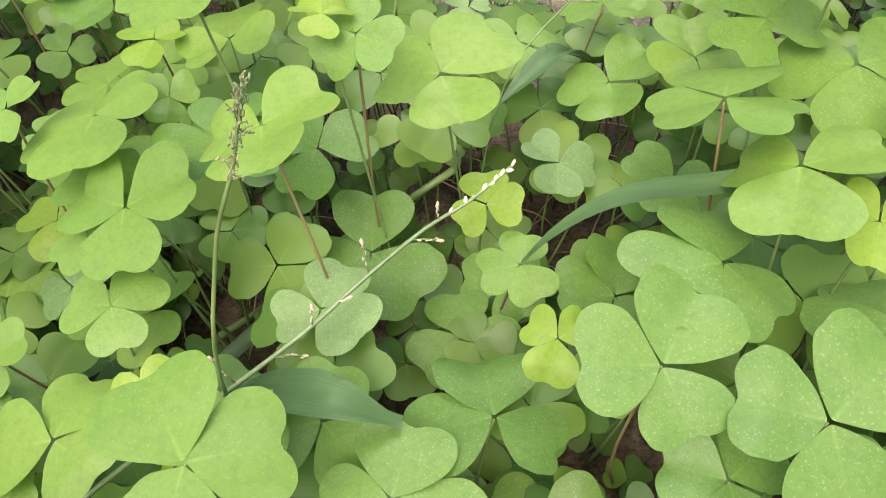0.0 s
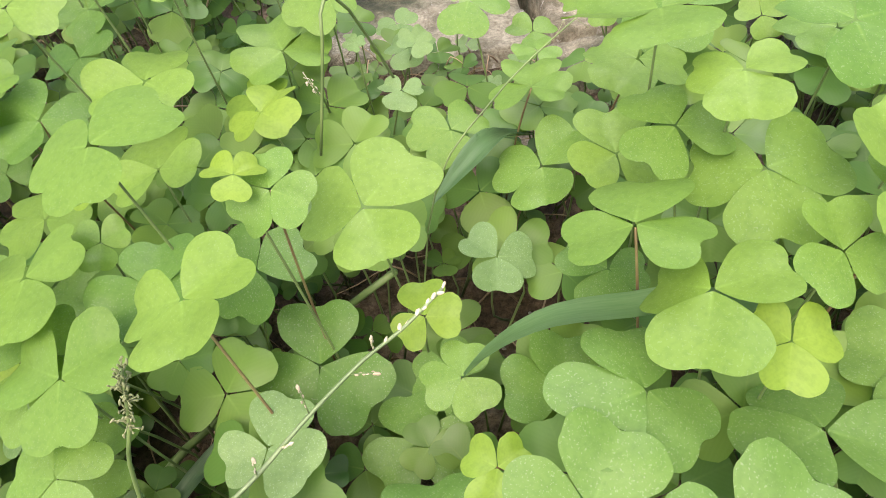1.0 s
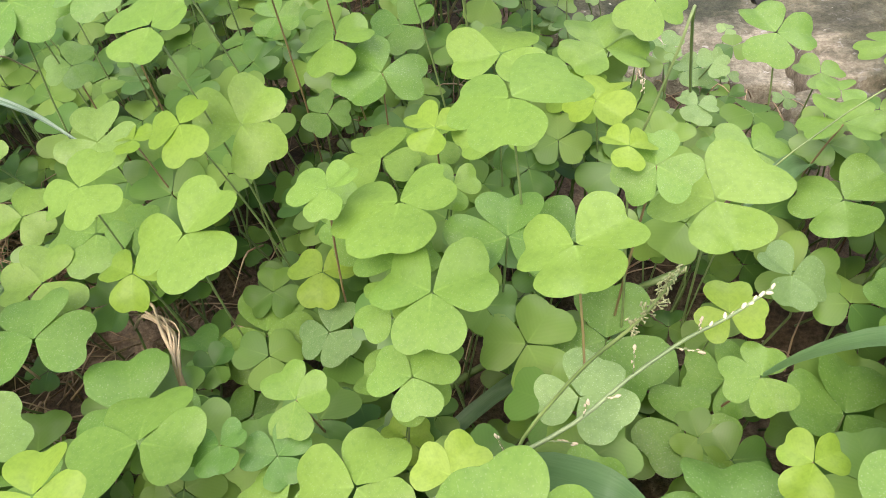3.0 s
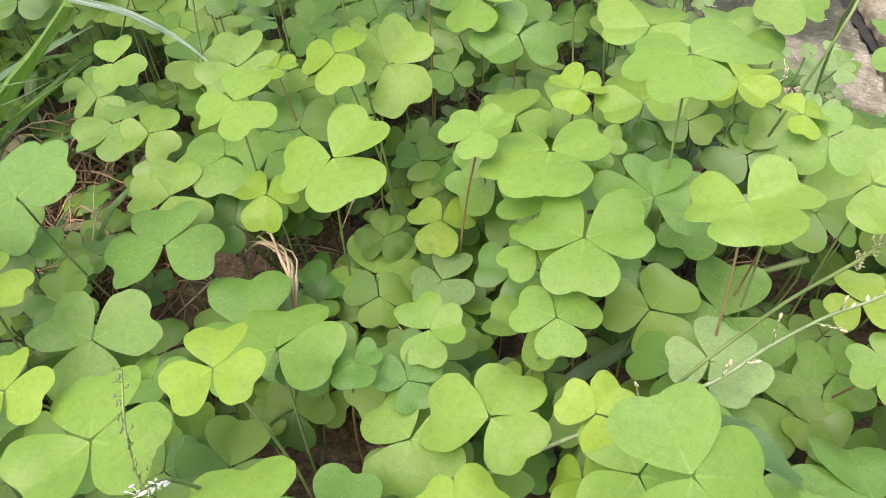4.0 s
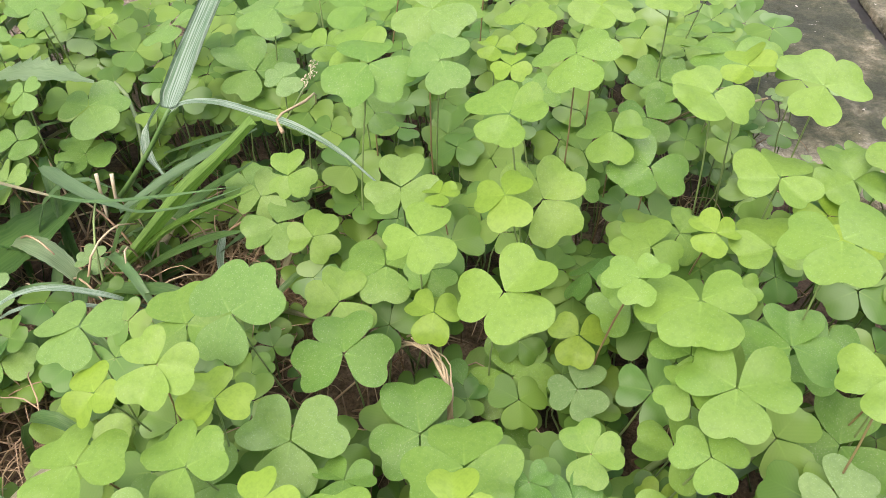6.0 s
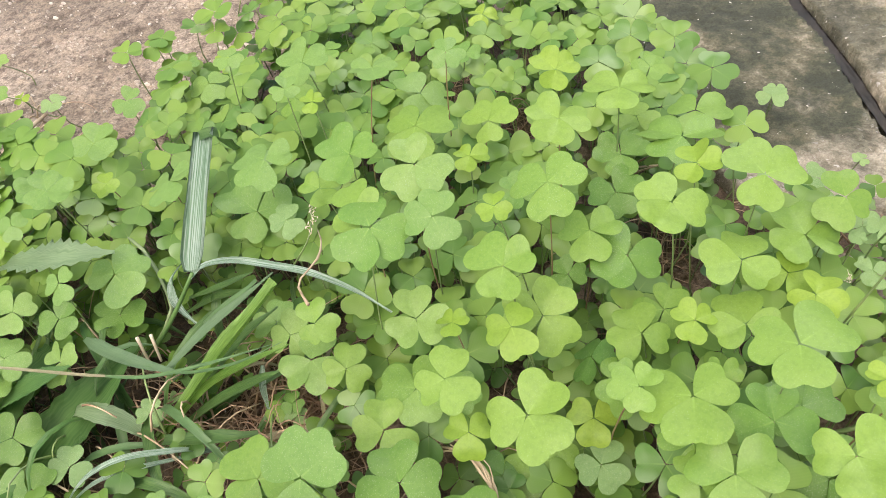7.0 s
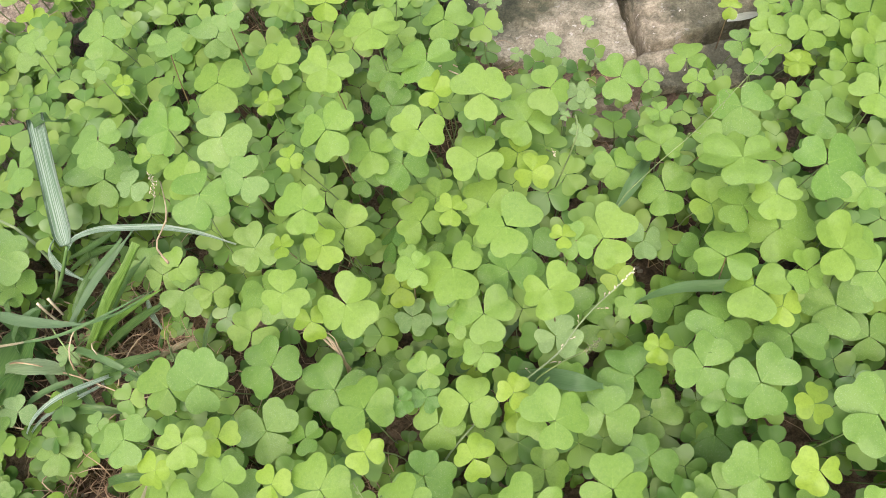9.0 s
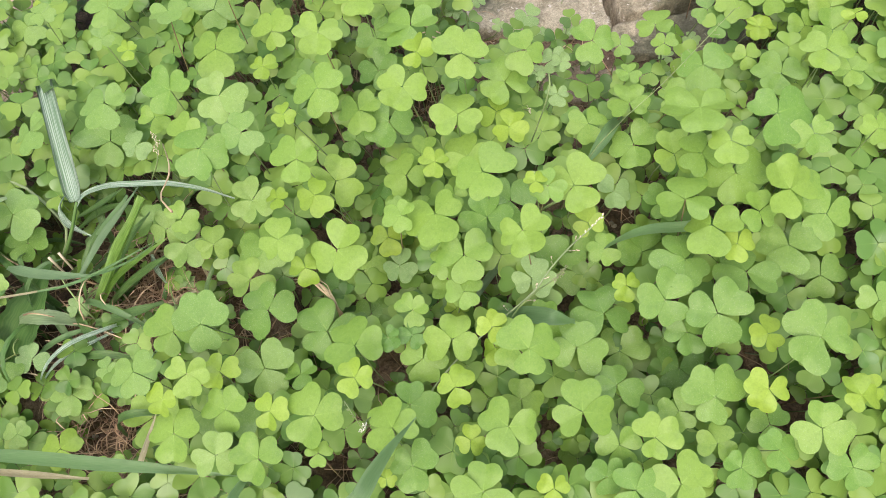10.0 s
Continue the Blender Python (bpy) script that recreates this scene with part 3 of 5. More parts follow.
clover(-0.0166, 0.2170, 0.0930, 0.0112, 349, 0.02, -0.33, "b", ((-3, 0.87), (-7, 0.98), (9, 1.12)))
clover(-0.3453, 0.2170, 0.0787, 0.0063, 109, 0.17, -0.42, "y")
clover(-0.2566, 0.2169, 0.0994, 0.0133, 30, 0.01, -0.07, "c", ((-2, 0.86), (9, 1.07), (-8, 1.12)))
clover(0.0440, 0.2114, 0.0662, 0.0073, 82, 0.05, 0.00, "m")
clover(-0.2663, 0.2104, 0.0723, 0.0165, 26, 0.08, -0.15, "c", ((0, 1.00), (0, 1.12), (-6, 0.86)))
clover(0.1118, 0.2099, 0.0684, 0.0075, 28, -0.08, -0.46, "b")
clover(-0.3746, 0.2088, 0.0813, 0.0113, 89, 0.37, -0.17, "c")
clover(-0.2124, 0.2083, 0.1126, 0.0126, 22, -0.24, -0.32, "m", ((11, 0.86), (-2, 1.12), (-11, 1.04)))
clover(-0.0097, 0.2076, 0.0806, 0.0030, 5, 0.04, -0.43, "p")
clover(0.0011, 0.2075, 0.0614, 0.0072, 16, 0.12, -0.14, "p", ((-11, 0.86), (9, 0.92), (4, 1.12)))
clover(-0.2291, 0.2062, 0.0943, 0.0088, 51, 0.05, -0.23, "b", ((0, 1.00), (-11, 0.97), (11, 1.09)))
clover(-0.0764, 0.2061, 0.1174, 0.0087, 111, -0.40, -0.21, "y", ((-11, 1.11), (11, 0.94), (11, 0.98)))
clover(-0.0303, 0.2048, 0.0829, 0.0136, 349, 0.09, -0.06, "b", ((8, 0.96), (-1, 1.12), (-5, 1.00)))
clover(-0.0533, 0.2004, 0.1185, 0.0132, 16, 0.07, -0.28, "b", ((9, 0.98), (-11, 1.10), (3, 0.93)))
clover(-0.2464, 0.1992, 0.0801, 0.0078, 85, 0.09, -0.45, "p", ((10, 1.03), (-4, 0.90), (-6, 1.12)))
clover(-0.1213, 0.1949, 0.0608, 0.0081, 6, 0.03, -0.56, "d")
clover(-0.1136, 0.1947, 0.0897, 0.0118, 35, -0.09, -0.12, "b", ((-3, 0.98), (8, 0.96), (-2, 1.05)))
clover(0.0783, 0.1939, 0.0878, 0.0143, 23, -0.17, -0.15, "m", ((1, 1.00), (10, 0.88), (-7, 1.02)))
clover(-0.3544, 0.1936, 0.0967, 0.0104, 128, 0.20, -0.18, "c")
clover(0.1486, 0.1914, 0.1165, 0.0060, 70, -0.07, 0.14, "y")
clover(-0.1301, 0.1906, 0.1191, 0.0133, 43, -0.18, -0.23, "m", ((2, 0.99), (3, 0.98), (-4, 1.04)))
clover(-0.0982, 0.1899, 0.0817, 0.0129, 7, -0.01, -0.34, "d", ((-7, 1.00), (11, 1.12), (-9, 1.12)))
clover(-0.0373, 0.1896, 0.0775, 0.0097, 67, -0.01, -0.18, "y")
clover(0.1239, 0.1896, 0.0752, 0.0137, 4, -0.08, -0.01, "m", ((7, 0.89), (8, 1.06), (-11, 0.94)))
clover(-0.3825, 0.1889, 0.0760, 0.0070, 52, 0.11, -0.37, "c")
clover(-0.1794, 0.1888, 0.1270, 0.0123, 109, -0.01, -0.35, "c", ((4, 0.89), (11, 1.04), (-11, 1.08)))
clover(0.0382, 0.1860, 0.0728, 0.0115, 79, -0.02, 0.14, "b", ((2, 1.12), (-11, 0.96), (11, 0.88)))
clover(-0.0859, 0.1848, 0.1179, 0.0128, 2, 0.09, -0.15, "b", ((-9, 0.94), (7, 0.98), (0, 1.07)))
clover(-0.1986, 0.1810, 0.0862, 0.0083, 85, 0.15, -0.40, "c")
clover(0.0144, 0.1808, 0.0656, 0.0108, 38, 0.02, -0.24, "b", ((0, 0.95), (5, 1.05), (-7, 1.04)))
clover(-0.1484, 0.1772, 0.1189, 0.0062, 97, -0.22, -0.27, "y")
clover(-0.0592, 0.1770, 0.0980, 0.0128, 80, 0.00, -0.14, "b", ((3, 0.98), (-2, 1.07), (0, 0.93)))
clover(0.0645, 0.1767, 0.0839, 0.0118, 356, 0.06, -0.06, "b", ((-11, 1.02), (11, 1.07), (-5, 1.12)))
clover(-0.3280, 0.1754, 0.0619, 0.0137, 70, 0.07, -0.29, "c", ((-8, 1.08), (-8, 0.86), (11, 1.12)))
clover(0.1516, 0.1752, 0.0908, 0.0086, 32, -0.16, -0.18, "b")
clover(-0.2010, 0.1749, 0.1162, 0.0108, 124, -0.28, -0.36, "b", ((-5, 1.12), (0, 0.96), (9, 0.92)))
clover(-0.0830, 0.1745, 0.0680, 0.0107, 312, -0.00, -0.18, "b", ((0, 1.00), (0, 1.00), (0, 1.00)))
clover(0.1297, 0.1742, 0.1136, 0.0123, 126, -0.01, -0.15, "b", ((4, 0.94), (-2, 0.94), (0, 1.00)))
clover(-0.0326, 0.1713, 0.0881, 0.0094, 79, -0.19, -0.13, "y", ((-10, 1.06), (7, 0.90), (3, 1.06)))
clover(-0.1692, 0.1676, 0.1219, 0.0097, 75, -0.04, -0.46, "c", ((11, 1.05), (-5, 1.03), (-11, 1.11)))
clover(-0.2475, 0.1645, 0.0505, 0.0099, 86, -0.11, -0.27, "c")
clover(-0.1924, 0.1644, 0.1176, 0.0139, 118, -0.01, -0.26, "m", ((0, 1.00), (11, 1.06), (-11, 1.01)))
clover(0.0374, 0.1642, 0.0628, 0.0133, 32, -0.32, -0.10, "m", ((4, 1.02), (6, 0.95), (-6, 1.01)))
clover(-0.0920, 0.1580, 0.0739, 0.0114, 343, -0.06, -0.18, "b", ((11, 0.87), (9, 1.12), (-11, 1.03)))
clover(-0.1097, 0.1578, 0.0554, 0.0104, 117, -0.85, 0.06, "d")
clover(-0.0572, 0.1572, 0.0862, 0.0121, 100, -0.10, -0.06, "b", ((2, 1.12), (-11, 0.97), (11, 0.87)))
clover(-0.0748, 0.1557, 0.0880, 0.0077, 21, -0.04, -0.22, "y", ((9, 0.87), (0, 1.04), (-6, 1.08)))
clover(-0.3360, 0.1555, 0.0798, 0.0078, 298, -0.11, -0.40, "c", ((-2, 1.12), (-2, 0.86), (10, 0.94)))
clover(-0.2369, 0.1553, 0.0553, 0.0101, 78, -0.20, -0.57, "c")
clover(-0.1778, 0.1526, 0.0793, 0.0119, 109, -0.05, -0.38, "c")
clover(-0.1286, 0.1513, 0.0895, 0.0129, 60, -0.05, -0.66, "b", ((5, 1.00), (0, 1.10), (11, 1.05)))
clover(-0.1625, 0.1488, 0.0840, 0.0065, 31, -0.13, -0.00, "y")
clover(-0.2189, 0.1484, 0.0761, 0.0086, 120, -0.08, -0.49, "b", ((-8, 1.12), (11, 0.86), (-7, 1.07)))
clover(0.0586, 0.1475, 0.1177, 0.0160, 22, -0.08, 0.24, "b", ((-11, 0.86), (11, 1.07), (-5, 0.97)))
clover(-0.1414, 0.1470, 0.1220, 0.0114, 24, -0.08, -0.43, "b", ((6, 0.91), (-4, 1.12), (2, 0.98)))
clover(-0.2244, 0.1446, 0.0543, 0.0128, 90, -0.11, -0.25, "c", ((0, 1.00), (11, 1.00), (-11, 1.09)))
clover(-0.0942, 0.1427, 0.0622, 0.0125, 352, 0.01, -0.14, "m", ((0, 1.00), (5, 1.00), (-6, 1.03)))
clover(0.0507, 0.1421, 0.0849, 0.0115, 90, 0.05, -0.21, "b", ((-2, 1.12), (0, 0.87), (0, 1.00)))
clover(0.0954, 0.1411, 0.1129, 0.0152, 140, 0.11, -0.13, "m", ((-6, 0.86), (10, 1.03), (-6, 1.09)))
clover(-0.2076, 0.1405, 0.0569, 0.0094, 89, 0.10, -0.35, "b", ((0, 1.09), (-4, 0.94), (4, 1.00)))
clover(0.0216, 0.1395, 0.0574, 0.0087, 12, 0.27, -0.25, "p", ((-10, 1.12), (6, 1.05), (11, 1.12)))
clover(-0.1385, 0.1392, 0.0984, 0.0095, 60, -0.23, -0.40, "y", ((6, 0.86), (10, 0.94), (-6, 1.12)))
clover(-0.0973, 0.1369, 0.0751, 0.0074, 117, 0.27, -0.38, "m")
clover(-0.0369, 0.1365, 0.0681, 0.0128, 15, -0.05, -0.15, "d", ((10, 1.00), (0, 1.00), (-7, 0.94)))
clover(-0.0668, 0.1351, 0.0863, 0.0065, 28, 0.23, -0.46, "b")
clover(0.1144, 0.1340, 0.0988, 0.0079, 64, -0.14, -0.33, "p")
clover(-0.3392, 0.1336, 0.0509, 0.0093, 36, -0.21, -0.54, "c", ((-1, 0.92), (-8, 0.92), (11, 1.12)))
clover(-0.1076, 0.1331, 0.0507, 0.0094, 33, -0.04, -0.12, "y", ((-5, 0.95), (7, 0.98), (-1, 1.04)))
clover(0.1478, 0.1331, 0.0988, 0.0079, 36, 0.12, -0.48, "b")
clover(-0.1759, 0.1326, 0.0605, 0.0138, 54, -0.06, -0.16, "m", ((5, 0.98), (3, 1.12), (-8, 0.94)))
clover(0.0590, 0.1314, 0.1006, 0.0111, 109, -0.01, -0.24, "m")
clover(-0.1582, 0.1285, 0.0689, 0.0081, 92, -0.02, -0.37, "m")
clover(0.1105, 0.1285, 0.1103, 0.0093, 45, -0.06, -0.37, "m", ((-6, 0.86), (11, 1.12), (-11, 1.03)))
clover(0.0690, 0.1280, 0.1152, 0.0103, 21, -0.23, -0.01, "b", ((-11, 0.88), (11, 0.90), (-5, 1.12)))
clover(-0.0514, 0.1267, 0.1197, 0.0139, 37, -0.23, -0.05, "b", ((2, 1.12), (7, 0.92), (-8, 0.91)))
clover(-0.0057, 0.1264, 0.0948, 0.0144, 45, -0.17, -0.24, "b", ((2, 1.12), (-3, 0.91), (1, 0.94)))
clover(0.0466, 0.1263, 0.0632, 0.0104, 10, 0.11, -0.07, "d", ((-11, 0.86), (11, 1.07), (0, 1.00)))
clover(-0.3029, 0.1257, 0.0259, 0.0066, 93, 0.08, -0.27, "p", ((5, 1.02), (-11, 0.86), (9, 1.02)))
clover(-0.1262, 0.1226, 0.0320, 0.0151, 344, -0.07, -0.23, "m", ((11, 0.86), (-6, 1.12), (0, 1.00)))
clover(-0.0775, 0.1226, 0.0915, 0.0147, 42, -0.31, -0.03, "b", ((-11, 0.86), (11, 1.09), (-11, 1.12)))
clover(-0.0948, 0.1226, 0.0943, 0.0085, 43, -0.17, -0.11, "m", ((11, 0.91), (3, 1.12), (-11, 0.93)))
clover(-0.0265, 0.1217, 0.1127, 0.0058, 31, 0.17, -0.07, "y")
clover(-0.0206, 0.1203, 0.1091, 0.0083, 93, -0.11, -0.53, "m")
clover(-0.0514, 0.1198, 0.0852, 0.0124, 336, -0.02, -0.12, "m", ((11, 1.01), (0, 1.00), (-11, 1.08)))
clover(-0.0254, 0.1197, 0.0486, 0.0156, 83, 0.10, -0.24, "d", ((5, 0.97), (2, 0.98), (-7, 1.07)))
clover(0.0736, 0.1197, 0.0970, 0.0149, 26, -0.06, -0.12, "m", ((-11, 1.05), (11, 0.92), (0, 1.00)))
clover(-0.1038, 0.1195, 0.0400, 0.0097, 76, -0.13, -0.32, "p", ((0, 1.01), (5, 0.94), (-1, 1.04)))
clover(-0.1595, 0.1194, 0.0925, 0.0110, 83, -0.12, -0.23, "b", ((-1, 1.00), (8, 0.90), (-4, 1.06)))
clover(0.0027, 0.1190, 0.0644, 0.0077, 98, -0.20, -0.30, "y", ((-8, 1.12), (-5, 0.97), (11, 1.04)))
clover(0.0069, 0.1181, 0.0372, 0.0102, 56, 0.09, -0.33, "m")
clover(-0.1860, 0.1155, 0.0567, 0.0116, 331, 0.22, -0.15, "b", ((-10, 1.09), (11, 0.98), (-8, 0.94)))
clover(-0.1413, 0.1146, 0.0306, 0.0101, 28, 0.12, 0.11, "d")
clover(-0.1520, 0.1131, 0.0677, 0.0083, 39, -0.09, -0.30, "y", ((-5, 0.91), (5, 0.98), (-2, 1.12)))
clover(-0.1307, 0.1129, 0.0853, 0.0143, 67, -0.19, -0.24, "b", ((-7, 1.01), (9, 0.91), (1, 1.08)))
clover(-0.0767, 0.1109, 0.0817, 0.0096, 38, -0.12, -0.29, "m")
clover(0.0448, 0.1069, 0.1006, 0.0132, 70, -0.12, 0.26, "b", ((-2, 1.12), (-11, 0.93), (11, 0.94)))
clover(0.0320, 0.1055, 0.0460, 0.0136, 68, 0.16, -0.13, "d", ((8, 1.05), (-10, 1.00), (0, 0.87)))
clover(0.0985, 0.1053, 0.1002, 0.0126, 116, 0.15, -0.31, "b")
clover(0.0094, 0.1047, 0.0597, 0.0085, 65, -0.03, -0.28, "m", ((11, 0.98), (4, 1.01), (-11, 1.02)))
clover(-0.0043, 0.1027, 0.0363, 0.0126, 97, -0.00, -0.18, "d")
clover(-0.3518, 0.0808, 0.0300, 0.0115, 30, 0.10, -0.25, "c")
clover(-0.3387, 0.0850, 0.0260, 0.0105, 75, 0.05, -0.25, "d")
clover(-0.3760, 0.1235, 0.0420, 0.0120, 10, 0.10, -0.25, "g")
clover(-0.3550, 0.1035, 0.0340, 0.0118, 40, 0.25, -0.10, "g")
clover(0.0910, 0.1009, 0.1092, 0.0136, 6, 0.31, -0.30, "b", ((11, 0.92), (-10, 1.09), (-1, 0.91)))
clover(-0.0360, 0.1004, 0.1049, 0.0122, 43, -0.23, -0.07, "b", ((-8, 1.02), (11, 0.88), (-1, 1.09)))
clover(0.1196, 0.1003, 0.0769, 0.0122, 116, -0.07, -0.51, "m")
clover(-0.0761, 0.0996, 0.0813, 0.0085, 110, -0.17, -0.21, "m")
clover(-0.0657, 0.0988, 0.0881, 0.0131, 31, -0.18, -0.26, "b", ((-8, 1.03), (3, 1.01), (1, 0.98)))
clover(-0.1244, 0.0985, 0.0244, 0.0113, 41, 0.03, -0.17, "d", ((-10, 1.05), (-4, 0.90), (11, 1.03)))
clover(0.0784, 0.0966, 0.0984, 0.0089, 94, 0.20, -0.43, "m", ((-3, 1.07), (2, 1.06), (-2, 0.95)))
clover(-0.3265, 0.0964, 0.0276, 0.0088, 96, 0.12, -0.36, "p", ((5, 0.99), (-10, 0.96), (2, 1.01)))
clover(-0.1749, 0.0945, 0.0594, 0.0146, 355, -0.00, -0.14, "d", ((11, 0.95), (0, 1.00), (-11, 1.00)))
clover(0.0554, 0.0939, 0.0960, 0.0136, 7, -0.31, 0.17, "b", ((-8, 0.96), (11, 0.86), (-3, 1.12)))
clover(-0.0738, 0.0937, 0.0602, 0.0124, 63, -0.14, -0.03, "m", ((-5, 1.12), (-8, 0.87), (11, 0.90)))
clover(-0.0323, 0.0918, 0.0635, 0.0107, 75, -0.03, -0.17, "p", ((-9, 1.05), (0, 0.86), (7, 1.11)))
clover(-0.2294, 0.0911, 0.0552, 0.0138, 10, 0.04, -0.21, "b", ((0, 1.00), (4, 1.12), (-9, 0.86)))
clover(-0.0743, 0.0878, 0.0425, 0.0062, 26, 0.08, -0.36, "y")
clover(0.0982, 0.0876, 0.0728, 0.0144, 138, -0.24, 0.05, "g", ((11, 0.95), (-11, 1.06), (-7, 0.95)))
clover(-0.2044, 0.0842, 0.0787, 0.0147, 32, -0.29, -0.47, "c", ((11, 1.08), (-10, 1.11), (2, 0.92)))
clover(0.0662, 0.0842, 0.0919, 0.0081, 10, 0.07, -0.28, "y", ((-2, 1.00), (1, 0.91), (0, 1.05)))
clover(-0.0681, 0.0836, 0.0775, 0.0092, 53, 0.10, -0.18, "m")
clover(-0.2778, 0.0833, 0.0323, 0.0062, 114, 0.02, -0.20, "c")
clover(-0.1457, 0.0826, 0.0472, 0.0156, 112, 0.01, -0.19, "m", ((4, 1.07), (-4, 0.89), (0, 1.00)))
clover(0.0419, 0.0823, 0.0850, 0.0141, 322, 0.28, -0.01, "g", ((-10, 0.91), (11, 0.95), (-3, 1.12)))
clover(-0.0964, 0.0815, 0.0662, 0.0083, 22, -0.08, -0.39, "b", ((1, 0.96), (-11, 1.06), (9, 1.02)))
clover(0.0144, 0.0788, 0.0690, 0.0070, 22, 0.08, -0.36, "y", ((6, 0.91), (5, 0.91), (-10, 1.12)))
clover(0.1179, 0.0763, 0.0528, 0.0115, 20, -0.09, -0.30, "g")
clover(0.0726, 0.0751, 0.0757, 0.0150, 89, 0.04, 0.32, "g", ((7, 0.89), (-8, 1.00), (3, 0.99)))
clover(-0.2988, 0.0714, 0.0286, 0.0116, 27, 0.07, -0.08, "c", ((-6, 0.95), (7, 1.00), (-3, 1.01)))
clover(-0.0981, 0.0696, 0.0615, 0.0079, 63, 0.10, -0.11, "d")
clover(-0.1103, 0.0686, 0.0656, 0.0068, 57, -0.06, -0.05, "d", ((-11, 0.86), (11, 1.03), (-5, 1.12)))
clover(0.0021, 0.0685, 0.0588, 0.0145, 87, 0.13, 0.25, "g", ((9, 1.12), (-11, 1.07), (11, 0.90)))
clover(-0.0294, 0.0664, 0.0632, 0.0117, 76, 0.45, -0.42, "m")
clover(-0.1272, 0.0655, 0.0683, 0.0138, 107, 0.01, 0.06, "b", ((2, 1.12), (-11, 1.08), (11, 0.99)))
clover(-0.0566, 0.0638, 0.0747, 0.0076, 54, 0.19, -0.33, "y", ((5, 1.06), (-9, 0.97), (2, 1.00)))
clover(-0.1781, 0.0635, 0.0560, 0.0146, 45, -0.11, -0.17, "c", ((0, 1.01), (2, 0.93), (-1, 0.98)))
clover(-0.0776, 0.0632, 0.0650, 0.0125, 75, -0.13, -0.23, "b", ((0, 1.01), (-9, 1.11), (11, 0.94)))
clover(0.0281, 0.0631, 0.0837, 0.0129, 55, 0.06, -0.37, "g", ((3, 1.10), (3, 1.02), (-7, 0.89)))
clover(-0.2325, 0.0591, 0.0905, 0.0115, 40, -0.05, 0.01, "c", ((-4, 0.92), (9, 0.96), (-6, 0.98)))
clover(-0.1595, 0.0587, 0.0535, 0.0083, 39, -0.16, 0.34, "m")
clover(-0.0562, 0.0582, 0.0584, 0.0084, 37, -0.33, -0.00, "y", ((-5, 1.04), (11, 0.86), (-2, 1.04)))
clover(-0.1941, 0.0577, 0.0779, 0.0092, 12, 0.05, 0.02, "y", ((3, 1.01), (2, 1.04), (-9, 0.96)))
clover(-0.0937, 0.0570, 0.0588, 0.0114, 141, -0.08, -0.34, "m", ((5, 0.98), (8, 1.07), (-11, 1.01)))
clover(-0.0468, 0.0546, 0.0714, 0.0128, 119, 0.08, -0.20, "b")
clover(0.0100, 0.0540, 0.0363, 0.0126, 17, -0.03, -0.18, "g", ((0, 1.12), (0, 1.00), (3, 0.86)))
clover(0.0513, 0.0538, 0.0815, 0.0147, 39, 0.01, -0.37, "g", ((0, 1.09), (2, 0.91), (-6, 0.99)))
clover(-0.2045, 0.0537, 0.0939, 0.0096, 20, 0.05, -0.45, "b", ((-11, 1.02), (3, 0.91), (11, 1.10)))
clover(0.1308, 0.0525, 0.0734, 0.0087, 37, 0.00, -0.47, "g")
clover(-0.3262, 0.0515, 0.0323, 0.0078, 31, 0.06, -0.34, "c")
clover(-0.0160, 0.0509, 0.0639, 0.0134, 78, -0.01, -0.11, "g", ((-3, 1.02), (-11, 0.86), (11, 1.10)))
clover(0.0376, 0.0494, 0.0717, 0.0109, 37, 0.01, -0.20, "g", ((0, 1.00), (5, 0.93), (-5, 0.97)))
clover(-0.2446, 0.0489, 0.0408, 0.0141, 28, 0.14, -0.22, "b", ((-11, 1.00), (4, 0.93), (7, 1.06)))
clover(-0.0411, 0.0453, 0.0914, 0.0130, 132, 0.04, -0.18, "b", ((-11, 1.12), (11, 0.86), (4, 1.04)))
clover(-0.2189, 0.0449, 0.0863, 0.0077, 8, -0.11, -0.34, "y", ((-8, 0.86), (8, 1.06), (0, 1.03)))
clover(0.0765, 0.0443, 0.0688, 0.0090, 61, 0.15, -0.24, "y", ((3, 0.97), (0, 0.98), (-4, 0.91)))
clover(0.0391, 0.0411, 0.0354, 0.0138, 131, -0.03, 0.01, "d", ((11, 0.94), (0, 1.00), (-11, 0.96)))
clover(-0.1967, 0.0403, 0.0549, 0.0152, 343, -0.01, -0.17, "c", ((0, 0.95), (0, 1.00), (0, 1.00)))
clover(-0.1230, 0.0402, 0.0977, 0.0085, 353, -0.04, -0.15, "y", ((4, 0.94), (-3, 1.00), (-1, 0.98)))
clover(-0.1909, 0.0384, 0.0773, 0.0108, 31, -0.23, -0.28, "b", ((7, 0.99), (1, 1.07), (-5, 0.96)))
clover(-0.2950, 0.0382, 0.0408, 0.0104, 155, -0.04, -0.16, "y", ((0, 0.88), (0, 1.00), (0, 0.99)))
clover(-0.0784, 0.0367, 0.0717, 0.0092, 44, -0.09, -0.17, "y", ((10, 1.08), (-10, 0.86), (-2, 0.99)))
clover(-0.1678, 0.0339, 0.0815, 0.0084, 5, -0.15, -0.38, "y", ((-2, 1.05), (-6, 0.95), (9, 1.00)))
clover(-0.1021, 0.0326, 0.0649, 0.0126, 95, 0.01, -0.17, "m", ((-10, 0.86), (0, 1.00), (7, 1.08)))
clover(-0.0466, 0.0315, 0.0510, 0.0109, 88, 0.02, -0.38, "b")
clover(0.0877, 0.0315, 0.0979, 0.0147, 351, -0.01, -0.27, "g", ((9, 0.86), (5, 1.06), (-9, 1.03)))
clover(0.0012, 0.0311, 0.0579, 0.0116, 85, 0.13, 0.15, "g", ((5, 0.97), (-11, 0.86), (3, 1.09)))
